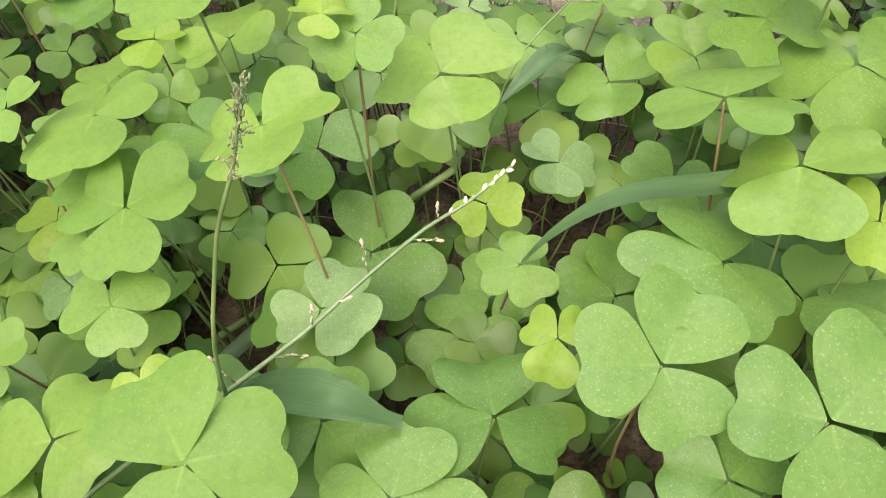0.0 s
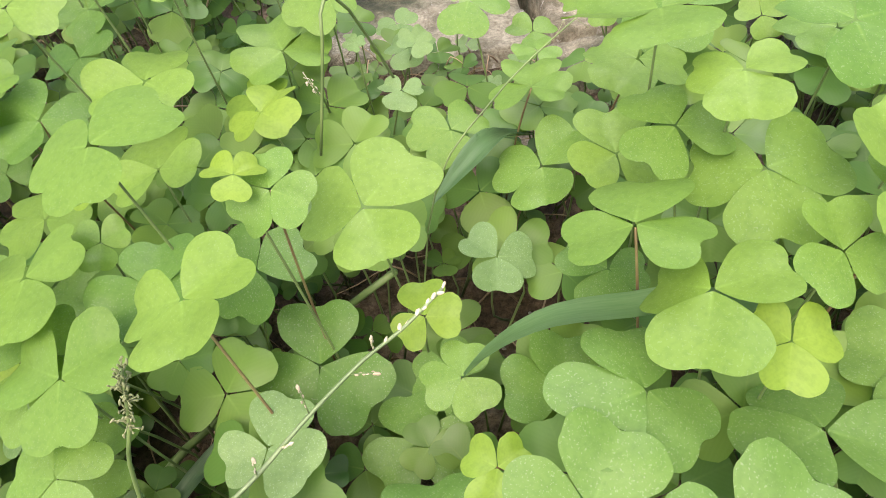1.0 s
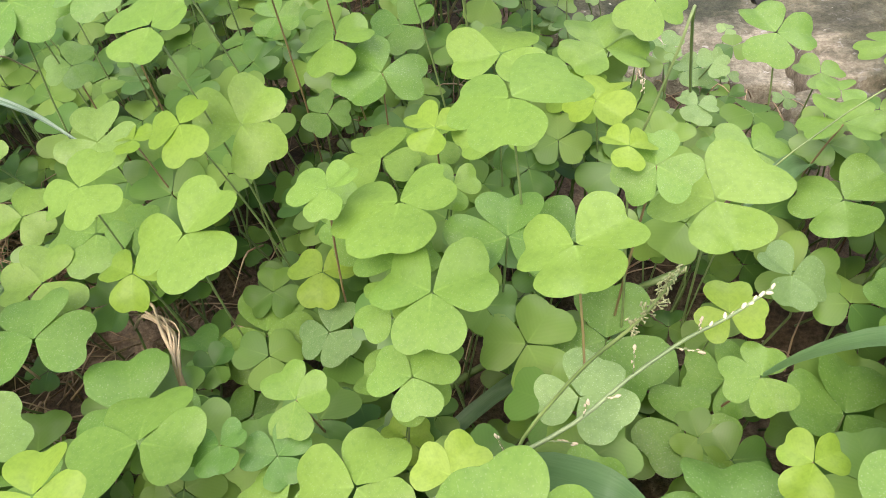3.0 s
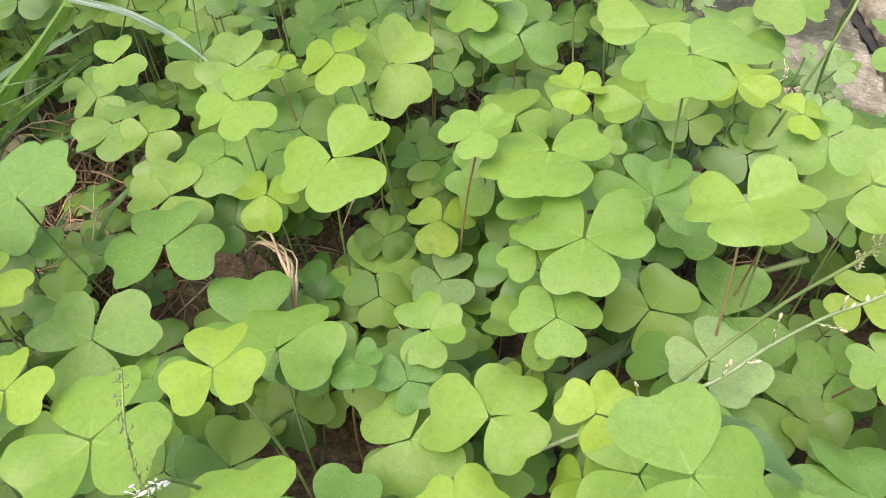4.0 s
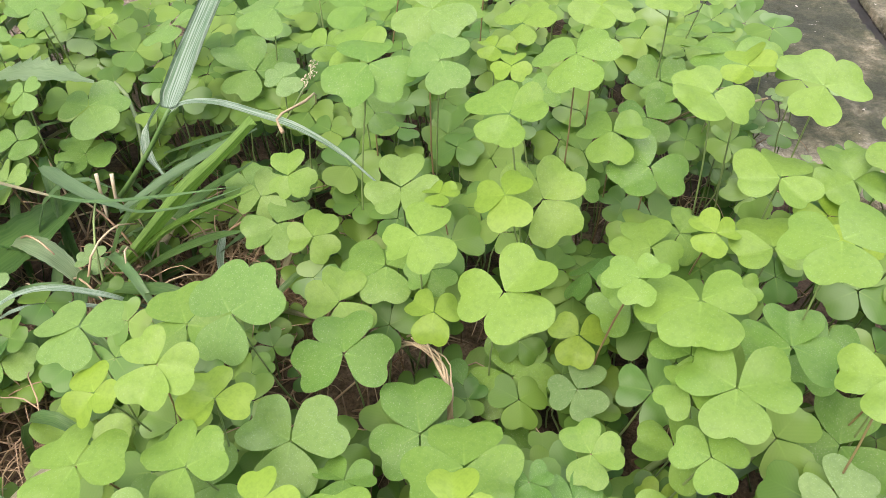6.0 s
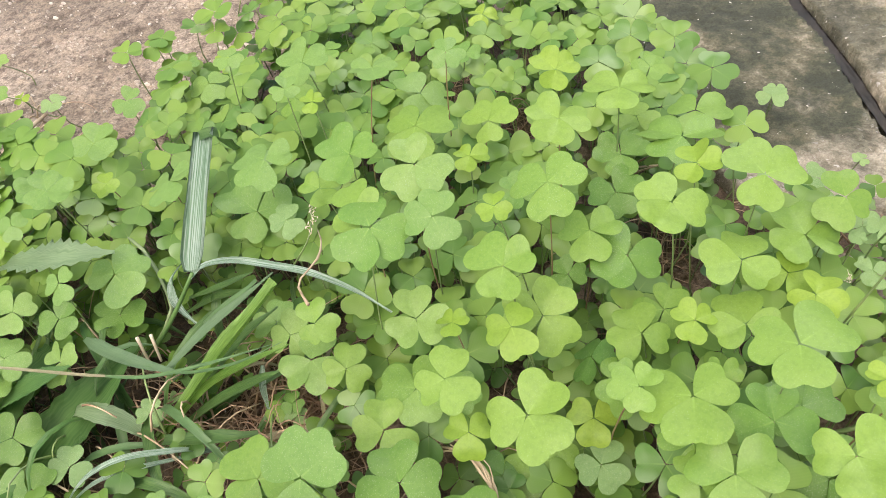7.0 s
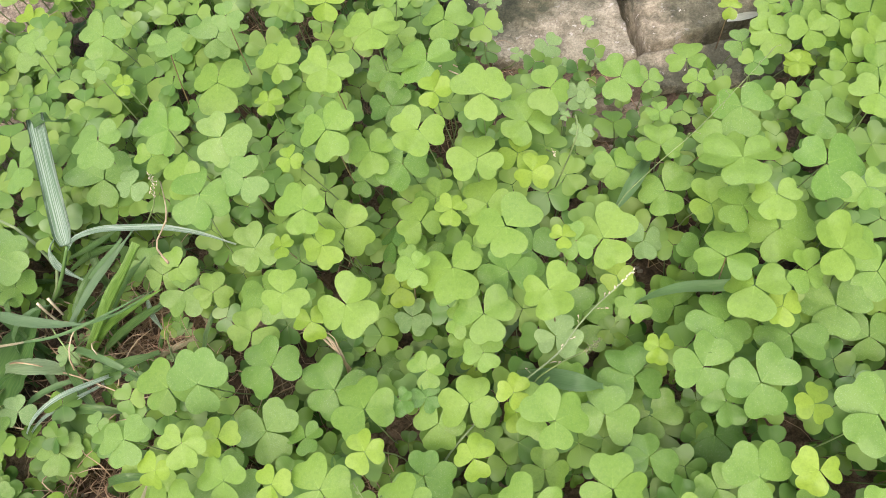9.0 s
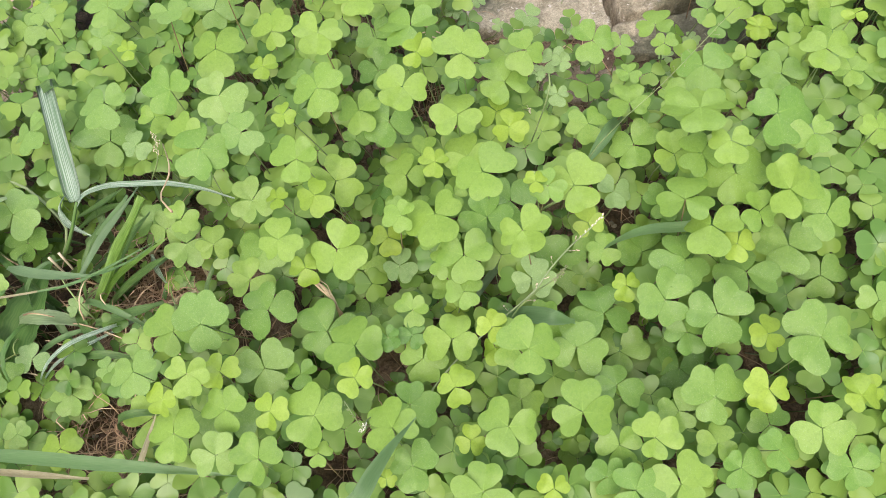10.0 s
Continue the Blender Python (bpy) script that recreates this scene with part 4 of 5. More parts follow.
clover(-0.2162, 0.0297, 0.0779, 0.0127, 29, -0.09, -0.12, "b", ((0, 0.93), (3, 0.94), (-3, 1.02)))
clover(-0.1466, 0.0295, 0.0801, 0.0138, 359, -0.10, -0.20, "b", ((2, 0.98), (-3, 1.03), (1, 1.00)))
clover(-0.2686, 0.0255, 0.0339, 0.0082, 22, -0.01, -0.55, "d")
clover(-0.0198, 0.0170, 0.0727, 0.0138, 334, 0.13, -0.53, "b", ((11, 1.03), (-11, 1.05), (-11, 0.92)))
clover(-0.1956, 0.0170, 0.0772, 0.0105, 80, 0.10, -0.36, "c")
clover(-0.1077, 0.0161, 0.0929, 0.0118, 357, -0.13, 0.03, "b", ((11, 0.91), (-3, 1.12), (-11, 1.03)))
clover(0.0413, 0.0148, 0.0781, 0.0133, 21, 0.12, -0.44, "g", ((11, 1.09), (-5, 1.12), (-11, 0.86)))
clover(0.0633, 0.0143, 0.0854, 0.0096, 8, -0.10, -0.32, "y", ((-10, 0.86), (11, 1.02), (-11, 1.02)))
clover(0.0268, 0.0137, 0.0630, 0.0098, 48, 0.05, -0.31, "g")
clover(-0.0555, 0.0135, 0.0776, 0.0127, 123, 0.01, -0.16, "b", ((11, 1.05), (-5, 0.95), (-10, 0.98)))
clover(-0.1741, 0.0126, 0.0795, 0.0114, 18, -0.03, -0.10, "b", ((9, 0.91), (2, 1.07), (-11, 0.95)))
clover(-0.0743, 0.0123, 0.0619, 0.0075, 77, 0.01, -0.35, "y")
clover(-0.1459, 0.0119, 0.0775, 0.0061, 28, 0.24, 0.13, "b")
clover(-0.0257, 0.0111, 0.0244, 0.0083, 29, -0.07, -0.46, "m")
clover(0.1090, 0.0089, 0.0786, 0.0078, 74, -0.00, -0.20, "y")
clover(0.1007, 0.0058, 0.0883, 0.0082, 101, 0.12, -0.12, "y", ((-6, 1.12), (-7, 0.86), (11, 1.03)))
clover(-0.1028, 0.0032, 0.0653, 0.0082, 37, 0.08, -0.49, "m")
clover(0.0676, 0.0024, 0.0614, 0.0100, 36, -0.06, -0.53, "d")
clover(-0.0040, 0.0014, 0.0617, 0.0100, 34, 0.04, -0.50, "m")
clover(-0.1017, 0.0006, 0.0799, 0.0105, 32, -0.18, -0.03, "g", ((0, 1.12), (0, 0.86), (0, 1.05)))
clover(0.0102, 0.0003, 0.0772, 0.0104, 123, 0.10, -0.21, "b", ((-11, 1.00), (8, 0.86), (6, 1.08)))
clover(-0.1145, -0.0034, 0.0775, 0.0045, 85, -0.02, -0.33, "y")
clover(0.0412, -0.0034, 0.0623, 0.0089, 64, -0.02, -0.17, "b", ((0, 1.00), (-11, 1.04), (11, 0.88)))
clover(0.0806, -0.0058, 0.0859, 0.0122, 80, -0.13, -0.37, "m")
clover(-0.0735, -0.0112, 0.0595, 0.0099, 99, 0.03, -0.63, "b")
clover(0.0626, -0.0117, 0.0786, 0.0093, 119, 0.18, -0.12, "m")
clover(-0.0130, -0.0125, 0.0630, 0.0090, 23, -0.07, -0.60, "d")
clover(-0.0710, -0.0136, 0.0743, 0.0134, 69, -0.00, -0.18, "b", ((7, 0.91), (-5, 1.01), (0, 1.00)))
clover(-0.0380, -0.0147, 0.0619, 0.0071, 23, -0.03, -0.44, "y")
clover(0.0471, -0.0162, 0.0686, 0.0092, 13, 0.06, -0.32, "m", ((-3, 1.12), (0, 0.86), (3, 1.03)))
clover(0.0183, -0.0203, 0.0703, 0.0126, 48, -0.03, -0.24, "b", ((-11, 1.12), (0, 1.00), (11, 0.86)))
clover(-0.0022, -0.0206, 0.0699, 0.0114, 116, 0.04, -0.22, "m", ((-11, 0.95), (0, 1.00), (11, 1.04)))
clover(0.0914, -0.0227, 0.0786, 0.0100, 39, -0.04, -0.49, "m")


def canopy(x, y):
    top = 0.067 + 0.04 * x + 0.097 * min(y, 0.27) - 0.12 * max(0.0, y - 0.3)
    return max(0.03, min(0.12, top))


# soil left open: centre and half widths
BARE = [(-0.253, 0.143, 0.04, 0.035), (-0.286, 0.047, 0.026, 0.024), (-0.081, 0.26, 0.012, 0.012), (-0.158, 0.351, 0.016, 0.014), (-0.207, 0.383, 0.018, 0.018), (-0.253, 0.05, 0.013, 0.008), (-0.156, 0.033, 0.012, 0.008), (-0.237, -0.001, 0.014, 0.01), (-0.183, 0.094, 0.014, 0.01), (0.035, 0.246, 0.04, 0.018), (0.04, 0.158, 0.02, 0.012), (-0.13, 0.315, 0.014, 0.012), (-0.165, 0.42, 0.015, 0.02), (-0.02, 0.29, 0.025, 0.012)]


def bare(x, y, grow=1.0):
    if y > 0.275 and -0.04 - 0.52 * (y - 0.307) < x < 0.15 + 0.8 * max(0.0, y - 0.34):
        return y > 0.298 or x > 0.04
    if x < -0.37 - 0.04 * math.sin(40 * y) and y > 0.275 + 0.15 * max(0.0, x + 0.5):
        return True
    return any(((x - a) / (c * grow)) ** 2 + ((y - b) / (d * grow)) ** 2 < 1 for a, b, c, d in BARE)


GAPS = []


def gap(x, y, lean_x, lean_y, r):
    """A gap between the leaves that goes down to the soil at (x, y), leaning as it rises."""
    GAPS.append((x, y, lean_x, lean_y, r))


def in_gap(x, y, z, r):
    return any(math.hypot(x - a - z * c, y - b - z * d) < e + 0.6 * r for a, b, c, d, e in GAPS)


gap(-0.251, 0.164, 0.78, -1.10, 0.0103)
gap(-0.190, 0.125, 0.47, -0.91, 0.0080)
gap(-0.248, 0.003, 0.76, -0.30, 0.0092)
gap(-0.170, 0.023, 0.37, -0.40, 0.0092)
gap(-0.143, 0.042, 0.24, -0.50, 0.0069)
gap(-0.124, 0.273, 0.15, -1.64, 0.0069)
gap(-0.053, 0.159, -0.21, -1.07, 0.0069)
gap(-0.170, 0.150, 0.70, -0.68, 0.0092)
gap(-0.067, 0.123, 0.21, -0.55, 0.0057)
gap(0.037, 0.161, -0.28, -0.73, 0.0103)
gap(0.022, 0.125, -0.20, -0.56, 0.0069)
gap(-0.176, 0.243, 0.72, -1.12, 0.0057)
gap(-0.049, 0.225, 0.13, -1.03, 0.0069)
gap(-0.015, 0.181, -0.03, -0.83, 0.0069)
gap(-0.121, 0.368, 0.47, -1.71, 0.0092)
gap(-0.185, 0.146, 0.57, -0.83, 0.0092)
gap(-0.066, 0.140, -0.01, -0.81, 0.0069)
gap(-0.140, 0.256, 0.35, -1.38, 0.0057)
gap(-0.134, 0.074, 0.32, -0.48, 0.0080)
gap(0.007, 0.114, -0.37, -0.68, 0.0069)
gap(-0.159, 0.361, 0.13, -1.22, 0.0080)
gap(-0.207, 0.400, 0.29, -1.34, 0.0069)
gap(-0.086, 0.286, -0.10, -0.97, 0.0057)
gap(-0.064, 0.256, -0.18, -0.88, 0.0092)
gap(-0.033, 0.316, -0.28, -1.07, 0.0080)
gap(-0.239, 0.151, 0.39, -0.54, 0.0103)
gap(-0.179, 0.103, 0.20, -0.38, 0.0080)
gap(-0.244, 0.443, 0.41, -1.48, 0.0080)
gap(-0.207, 0.131, 0.29, -0.47, 0.0057)
gap(-0.075, 0.261, 0.02, -0.68, 0.0080)
gap(-0.286, 0.060, 0.53, -0.19, 0.0103)
gap(-0.205, 0.102, 0.33, -0.30, 0.0069)
gap(-0.125, 0.070, 0.14, -0.22, 0.0069)
gap(-0.336, 0.381, 0.65, -0.97, 0.0080)
gap(-0.211, 0.381, 0.35, -0.97, 0.0092)
gap(0.030, 0.149, -0.23, -0.41, 0.0057)
gap(0.089, 0.045, -0.38, -0.16, 0.0057)
gap(0.105, 0.013, -0.42, -0.08, 0.0069)
gap(0.024, 0.237, -0.22, -0.62, 0.0080)
gap(-0.146, 0.312, 0.19, -0.80, 0.0046)
gap(0.053, 0.216, -0.25, -1.14, 0.0057)
gap(0.022, 0.178, -0.08, -0.93, 0.0069)
gap(-0.082, 0.136, 0.51, -0.69, 0.0069)
gap(0.002, 0.207, 0.04, -1.09, 0.0057)


# more leaves towards the back of the patch
grow = random.Random(21)
tries = 0
while len(planted) < 254 and tries < 9000:
    tries += 1
    x, y = grow.uniform(-0.32, -0.08), grow.uniform(0.26, 0.5)
    if bare(x, y, 1.1) or any(math.hypot(x - a, y - b) < 0.016 for a, b, c, d in planted):
        continue
    clover(x, y, canopy(x, y) * grow.uniform(0.7, 1.05), grow.uniform(0.008, 0.0115), grow.uniform(0, 120), grow.gauss(0, 0.12), grow.gauss(-0.1, 0.12), grow.choice("bbmmgpgy"))


# leaves round the weed and at the edge of the bare soil
clover(-0.3685, 0.1514, 0.0600, 0.0100, 40, 0.10, -0.30, "c")
clover(-0.3482, 0.1528, 0.0550, 0.0095, 80, 0.15, -0.30, "g")
clover(-0.3277, 0.1646, 0.0450, 0.0120, 15, 0.05, -0.25, "d")
clover(-0.3986, 0.2794, 0.0500, 0.0095, 60, 0.05, -0.25, "c")
clover(-0.3674, 0.1329, 0.0500, 0.0105, 100, 0.20, -0.20, "c")

# leaves beside the stone
for (x, y, z), r, turn, shade in zip([(0.1210, 0.2618, 0.0600), (0.1382, 0.2534, 0.0660), (0.1292, 0.2366, 0.0600), (0.1591, 0.2785, 0.0500), (0.1591, 0.2605, 0.0620), (0.1791, 0.2656, 0.0600), (0.1706, 0.2387, 0.0660), (0.1069, 0.2635, 0.0500), (0.1074, 0.2914, 0.0500), (0.1309, 0.2895, 0.0500), (0.1600, 0.2599, 0.0500), (0.1540, 0.2308, 0.0620), (0.1444, 0.2858, 0.0450), (0.1636, 0.2187, 0.0700)], (0.0115, 0.011, 0.008, 0.012, 0.011, 0.0125, 0.013, 0.009, 0.007, 0.008, 0.009, 0.01, 0.009, 0.012), (10, 40, 100, 30, 75, 5, 55, 90, 20, 65, 110, 45, 15, 80), "bbybbmbdybmbmb"):
    clover(x, y, z, r, turn, grow.gauss(0, 0.08), grow.gauss(-0.3, 0.08), shade)

# tiny leaves among the straw of the bare patch
for i in range(16):
    clover(grow.gauss(-0.252, 0.018), grow.gauss(0.138, 0.014), grow.uniform(0.008, 0.026), grow.uniform(0.0038, 0.006), grow.uniform(0, 120), grow.gauss(0, 0.15), grow.gauss(-0.2, 0.15), grow.choice("pmd"))

# small seedlings on the soil before the stone and in its cracks
for x, y, z, r in ((-0.034, 0.324, 0.022, 0.0055), (-0.04, 0.349, 0.026, 0.005), (0.027, 0.318, 0.024, 0.0042), (0.026, 0.29, 0.018, 0.005), (0.01, 0.243, 0.016, 0.0052), (0.013, 0.272, 0.02, 0.0056), (0.082, 0.243, 0.016, 0.0058), (0.085, 0.256, 0.018, 0.0048), (-0.01, 0.375, 0.024, 0.0062), (-0.046, 0.39, 0.024, 0.005), (-0.032, 0.346, 0.024, 0.0058), (-0.002, 0.256, 0.02, 0.0058), (0.005, 0.283, 0.026, 0.0055), (-0.022, 0.302, 0.02, 0.005), (0.033, 0.262, 0.018, 0.0045), (0.047, 0.272, 0.02, 0.005), (0.105, 0.268, 0.018, 0.0055), (-0.052, 0.31, 0.03, 0.006)):
    clover(x, y, z, r, grow.uniform(0, 120), grow.gauss(0, 0.1), grow.gauss(-0.2, 0.1), "p")


def stuff_leaves(name, label, material, seed, number, area, level, sizes, gap):
    """Many clover leaves that nobody could count, joined: level gives the height at a place, or None."""
    rnd = random.Random(seed)
    bm, stems = bmesh.new(), bmesh.new()
    uvs = bm.loops.layers.uv.new("UVMap")
    done, cells, tries = 0, {}, 0
    while done < number and tries < number * 40:
        tries += 1
        x, y = rnd.uniform(area[0], area[1]), rnd.uniform(area[2], area[3])
        key = (int(x // gap), int(y // gap))
        if any(math.hypot(x - a, y - b) < gap for i in (-1, 0, 1) for j in (-1, 0, 1) for a, b in cells.get((key[0] + i, key[1] + j), ())):
            continue
        z = level(x, y, rnd)
        if z is None:
            continue
        r = rnd.uniform(*sizes)
        if in_gap(x, y, z, r):
            continue
        cells.setdefault(key, []).append((x, y))
        n = Vector((rnd.gauss(0, 0.16), rnd.gauss(-0.24, 0.16), 1)).normalized()
        e1 = (Vector((1, 0, 0)) - n * n.x).normalized()
        turn = rnd.uniform(0, 2.1)
        fold, droop, wave = rnd.choice(SHAPES)
        for k in range(3):
            a = turn + 2.0944 * k + rnd.uniform(-0.06, 0.06)
            d = e1 * math.cos(a) + n.cross(e1) * math.sin(a)
            m = Matrix.Translation((x, y, z)) @ Matrix((d, n.cross(d), n)).transposed().to_4x4() @ Matrix.Scale(r * rnd.uniform(0.94, 1.05), 4)
            leaflet_into(bm, uvs, m, fold, droop, wave, done)
        tube(stems, [(x + rnd.uniform(-0.01, 0.01), y + rnd.uniform(-0.006, 0.012), -0.003), (x + rnd.uniform(-0.004, 0.004), y, z * 0.6), (x, y, z - 0.0004)], 0.0005, 0.0003, 4, 4)
        done += 1
    ob = tagged(part(name, bm, material), label, "undergrowth", kind="stuff")
    part("stalks", stems, STALK, ob)
    return ob


def near(x, y, reach):
    return [c for a, b, c, d in planted if abs(a - x) < reach and abs(b - y) < reach and math.hypot(a - x, b - y) < reach]


def before_stone(x, y):
    return -0.04 < x < 0.15 and y > 0.232


def middle_level(x, y, rnd):
    if by_weed(x, y) or bare(x, y, 1.05) or before_stone(x, y) or ((x + 0.3) / 0.055) ** 2 + ((y - 0.135) / 0.05) ** 2 < 1:
        return None
    z = min([canopy(x, y) * 0.86] + [c - 0.007 for c in near(x, y, 0.02)])
    return z - rnd.uniform(0, 0.012) if z > 0.02 else None


def by_weed(x, y):
    return ((x + 0.332) / 0.05) ** 2 + ((y - 0.125) / 0.034) ** 2 < 1


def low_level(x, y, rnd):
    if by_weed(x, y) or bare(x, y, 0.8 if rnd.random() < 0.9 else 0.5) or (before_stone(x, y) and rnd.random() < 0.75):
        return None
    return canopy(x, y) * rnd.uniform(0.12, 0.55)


def rim_level(x, y, rnd):
    if x > 0.12 and y > 0.24 and rnd.random() < 0.5:
        return None
    inner = -0.36 < x < 0.13 and 0.0 < y < 0.5
    if inner or by_weed(x, y) or bare(x, y, 1.2) or near(x, y, 0.018):
        return None
    return canopy(x, y) * rnd.uniform(0.72, 1.0) * (0.75 if y < 0.02 and x < 0.1 else 1.0)


stuff_leaves("clover_rim", "fresh clover leaves running on round the rim of the patch", RIM, 31, 300, (-0.56, 0.4, -0.14, 0.4), rim_level, (0.0085, 0.0125), 0.017)
stuff_leaves("clover_understorey", "mid green clover leaves just under the top ones", UNDER_MID, 32, 1250, (-0.5, 0.3, -0.1, 0.5), middle_level, (0.0072, 0.012), 0.0112)
stuff_leaves("clover_undergrowth", "low clover leaves under the patch, shade put into their dark green", UNDER_SHADED, 33, 1700, (-0.48, 0.28, -0.08, 0.48), low_level, (0.005, 0.0098), 0.0085)

# litter: dead runners, straw and grit on the soil
bm = bmesh.new()
lit = random.Random(4)
SPOTS = [(-0.253, 0.151, 0.035, 330), (-0.081, 0.26, 0.02, 40), (-0.158, 0.351, 0.025, 45), (-0.207, 0.383, 0.03, 45), (-0.253, 0.05, 0.02, 25), (-0.156, 0.033, 0.02, 25), (-0.237, -0.001, 0.02, 30), (-0.183, 0.094, 0.025, 35), (-0.32, 0.125, 0.05, 80), (-0.45, 0.27, 0.06, 60), (-0.286, 0.05, 0.035, 150), (-0.178, 0.1, 0.025, 20), (0.035, 0.232, 0.05, 45), (0.04, 0.155, 0.03, 14), (-0.135, 0.29, 0.05, 40), (-0.3, 0.12, 0.05, 40), (-0.02, 0.285, 0.04, 25), (-0.1, 0.12, 0.16, 160), (-0.2, 0.22, 0.14, 160), (-0.17, 0.02, 0.08, 60), (-0.235, 0.15, 0.03, 70)]
for cx, cy, spread, number in SPOTS:
    for i in range(number):
        x, y, a = lit.gauss(cx, spread * 0.6), lit.gauss(cy, spread * 0.5), lit.uniform(0, 6.3)
        ln = lit.uniform(0.01, 0.035)
        z = max(0.0, ground_height(x, y)) + lit.uniform(0.001, 0.008 if i % 3 else 0.028)
        dx, dy = ln * math.cos(a), ln * math.sin(a)
        tube(bm, [(x, y, z - 0.003), (x + dx * 0.35 + lit.gauss(0, 0.002), y + dy * 0.35, z + lit.uniform(0, 0.006)), (x + dx * 0.7, y + dy * 0.7 + lit.gauss(0, 0.002), z + lit.uniform(0, 0.005)), (x + dx, y + dy, z - 0.002)], lit.uniform(0.0002, 0.0005), 0.00015, 6, 4)
tagged(part("dead_runners", bm, ROOT), "reddish brown dead runners and straw on the soil", "plant litter", kind="stuff")

bm = bmesh.new()
for i in range(5200):
    x, y = lit.uniform(-0.65, 0.14), lit.uniform(-0.02, 0.6)
    if not bare(x, y):
        continue
    r = lit.choice((0.0005, 0.0006, 0.0008, 0.0008, 0.0011, 0.0018))
    m = Matrix.Translation((x, y, ground_height(x, y) + r * 0.3)) @ Euler((lit.random() * 6, lit.random() * 6, 0)).to_matrix().to_4x4() @ Matrix.Diagonal((r * lit.uniform(0.8, 1.6), r, r * 0.7, 1))
    bmesh.ops.create_icosphere(bm, subdivisions=1, radius=1, matrix=m)
tagged(part("grit", bm, GRIT, smooth=False), "pale grit and tiny pebbles scattered on soil", "gravel", kind="stuff")

# the grass tuft
tuft = tagged(new("grass_tuft", None), "tuft of long grass with bent pale-striped and bright green blades", "grass tuft")
tuft.location = (-0.31, 0.13, 0)


def tuft_blade(points, width, material, label="", **more):
    return blade("blade", [Vector(p) - tuft.location for p in points], width, material, tuft, label, **more)


def tuft_stem(points, r0, r1, material):
    bm = bmesh.new()
    tube(bm, [Vector(p) - tuft.location for p in points], r0, r1, 8, 6)
    return part("stem", bm, material, tuft)


tuft_blade([(-0.2810, 0.1696, 0.0760), (-0.2831, 0.1798, 0.0790), (-0.2896, 0.2064, 0.0850), (-0.3011, 0.2461, 0.0890)], 0.0112, GRASS_PALE, "pale blade with white stripes, bent over", fold=0.3, foot=0.6, tip=0.95, full=0.25, across=(1, 0, 0.1), n=22)
tuft_blade([(-0.3016, 0.2411, 0.0895), (-0.2956, 0.2444, 0.0895), (-0.2935, 0.2473, 0.0820), (-0.2957, 0.2583, 0.0660)], 0.0085, GRASS, "dark underside of the bent blade", fold=0.3, foot=0.9, tip=0.6)
tuft_blade([(-0.2813, 0.1677, 0.0740), (-0.2753, 0.1718, 0.0780), (-0.2617, 0.1740, 0.0800), (-0.2430, 0.1726, 0.0800), (-0.2257, 0.1702, 0.0800), (-0.2061, 0.1651, 0.0775), (-0.1898, 0.1590, 0.0730)], 0.0038, GRASS_PALE, "long arching striped blade", fold=0.5, foot=0.7, tip=0.25, n=22)
tuft_stem([(-0.2807, 0.1686, 0.0760), (-0.2910, 0.1676, 0.0600), (-0.3032, 0.1650, 0.0420), (-0.3188, 0.1623, 0.0220), (-0.3383, 0.1648, 0.0000)], 0.0009, 0.0014, GRASS)
tuft_blade([(-0.3059, 0.1232, 0.0060), (-0.2819, 0.1339, 0.0320), (-0.2568, 0.1459, 0.0620), (-0.2343, 0.1577, 0.0880)], 0.0096, GRASS_BRIGHT, "broad bright green folded blade", fold=1.1, tip=0.6, foot=0.35, full=0.6)
tuft_blade([(-0.3043, 0.1201, 0.0060), (-0.2753, 0.1330, 0.0370), (-0.2538, 0.1355, 0.0560), (-0.2256, 0.1367, 0.0775)], 0.0062, GRASS_BRIGHT, fold=0.6, tip=0.1, foot=0.8)
tuft_blade([(-0.3360, 0.1480, 0.0480), (-0.3260, 0.1435, 0.0510), (-0.3145, 0.1392, 0.0522), (-0.2960, 0.1350, 0.0526), (-0.2777, 0.1324, 0.0544)], 0.0062, GRASS_GREY, "broad blue-green blade lying across", fold=0.3, tip=0.16, foot=0.35, full=0.25, n=20)
tuft_blade([(-0.2990, 0.1356, 0.0524), (-0.2777, 0.1324, 0.0544), (-0.2515, 0.1330, 0.0650), (-0.2290, 0.1380, 0.0770)], 0.0017, GRASS_BLUE, fold=0.4, tip=0.2, foot=0.8)
tuft_blade([(-0.2916, 0.1382, 0.0450), (-0.2814, 0.1484, 0.0520), (-0.2721, 0.1566, 0.0580), (-0.2632, 0.1644, 0.0620), (-0.2491, 0.1788, 0.0680)], 0.0054, GRASS_GREY, fold=0.3, tip=0.2, foot=0.6)
tuft_blade([(-0.3117, 0.1514, 0.0120), (-0.2929, 0.1567, 0.0350), (-0.2720, 0.1633, 0.0550), (-0.2561, 0.1751, 0.0660)], 0.0085, GRASS_BLUE, fold=0.35, tip=0.3)
tuft_blade([(-0.2905, 0.1772, 0.0720), (-0.3014, 0.1788, 0.0580), (-0.3025, 0.1738, 0.0500), (-0.2983, 0.1697, 0.0460), (-0.2878, 0.1636, 0.0440)], 0.0042, GRASS_PALE, fold=0.4, tip=0.3)
tuft_blade([(-0.3053, 0.1780, 0.0300), (-0.2846, 0.1783, 0.0450), (-0.2628, 0.1779, 0.0550)], 0.006, GRASS, fold=0.4)
tuft_blade([(-0.3011, 0.1805, 0.0400), (-0.2795, 0.1805, 0.0520), (-0.2623, 0.1846, 0.0600)], 0.0045, GRASS, fold=0.4)
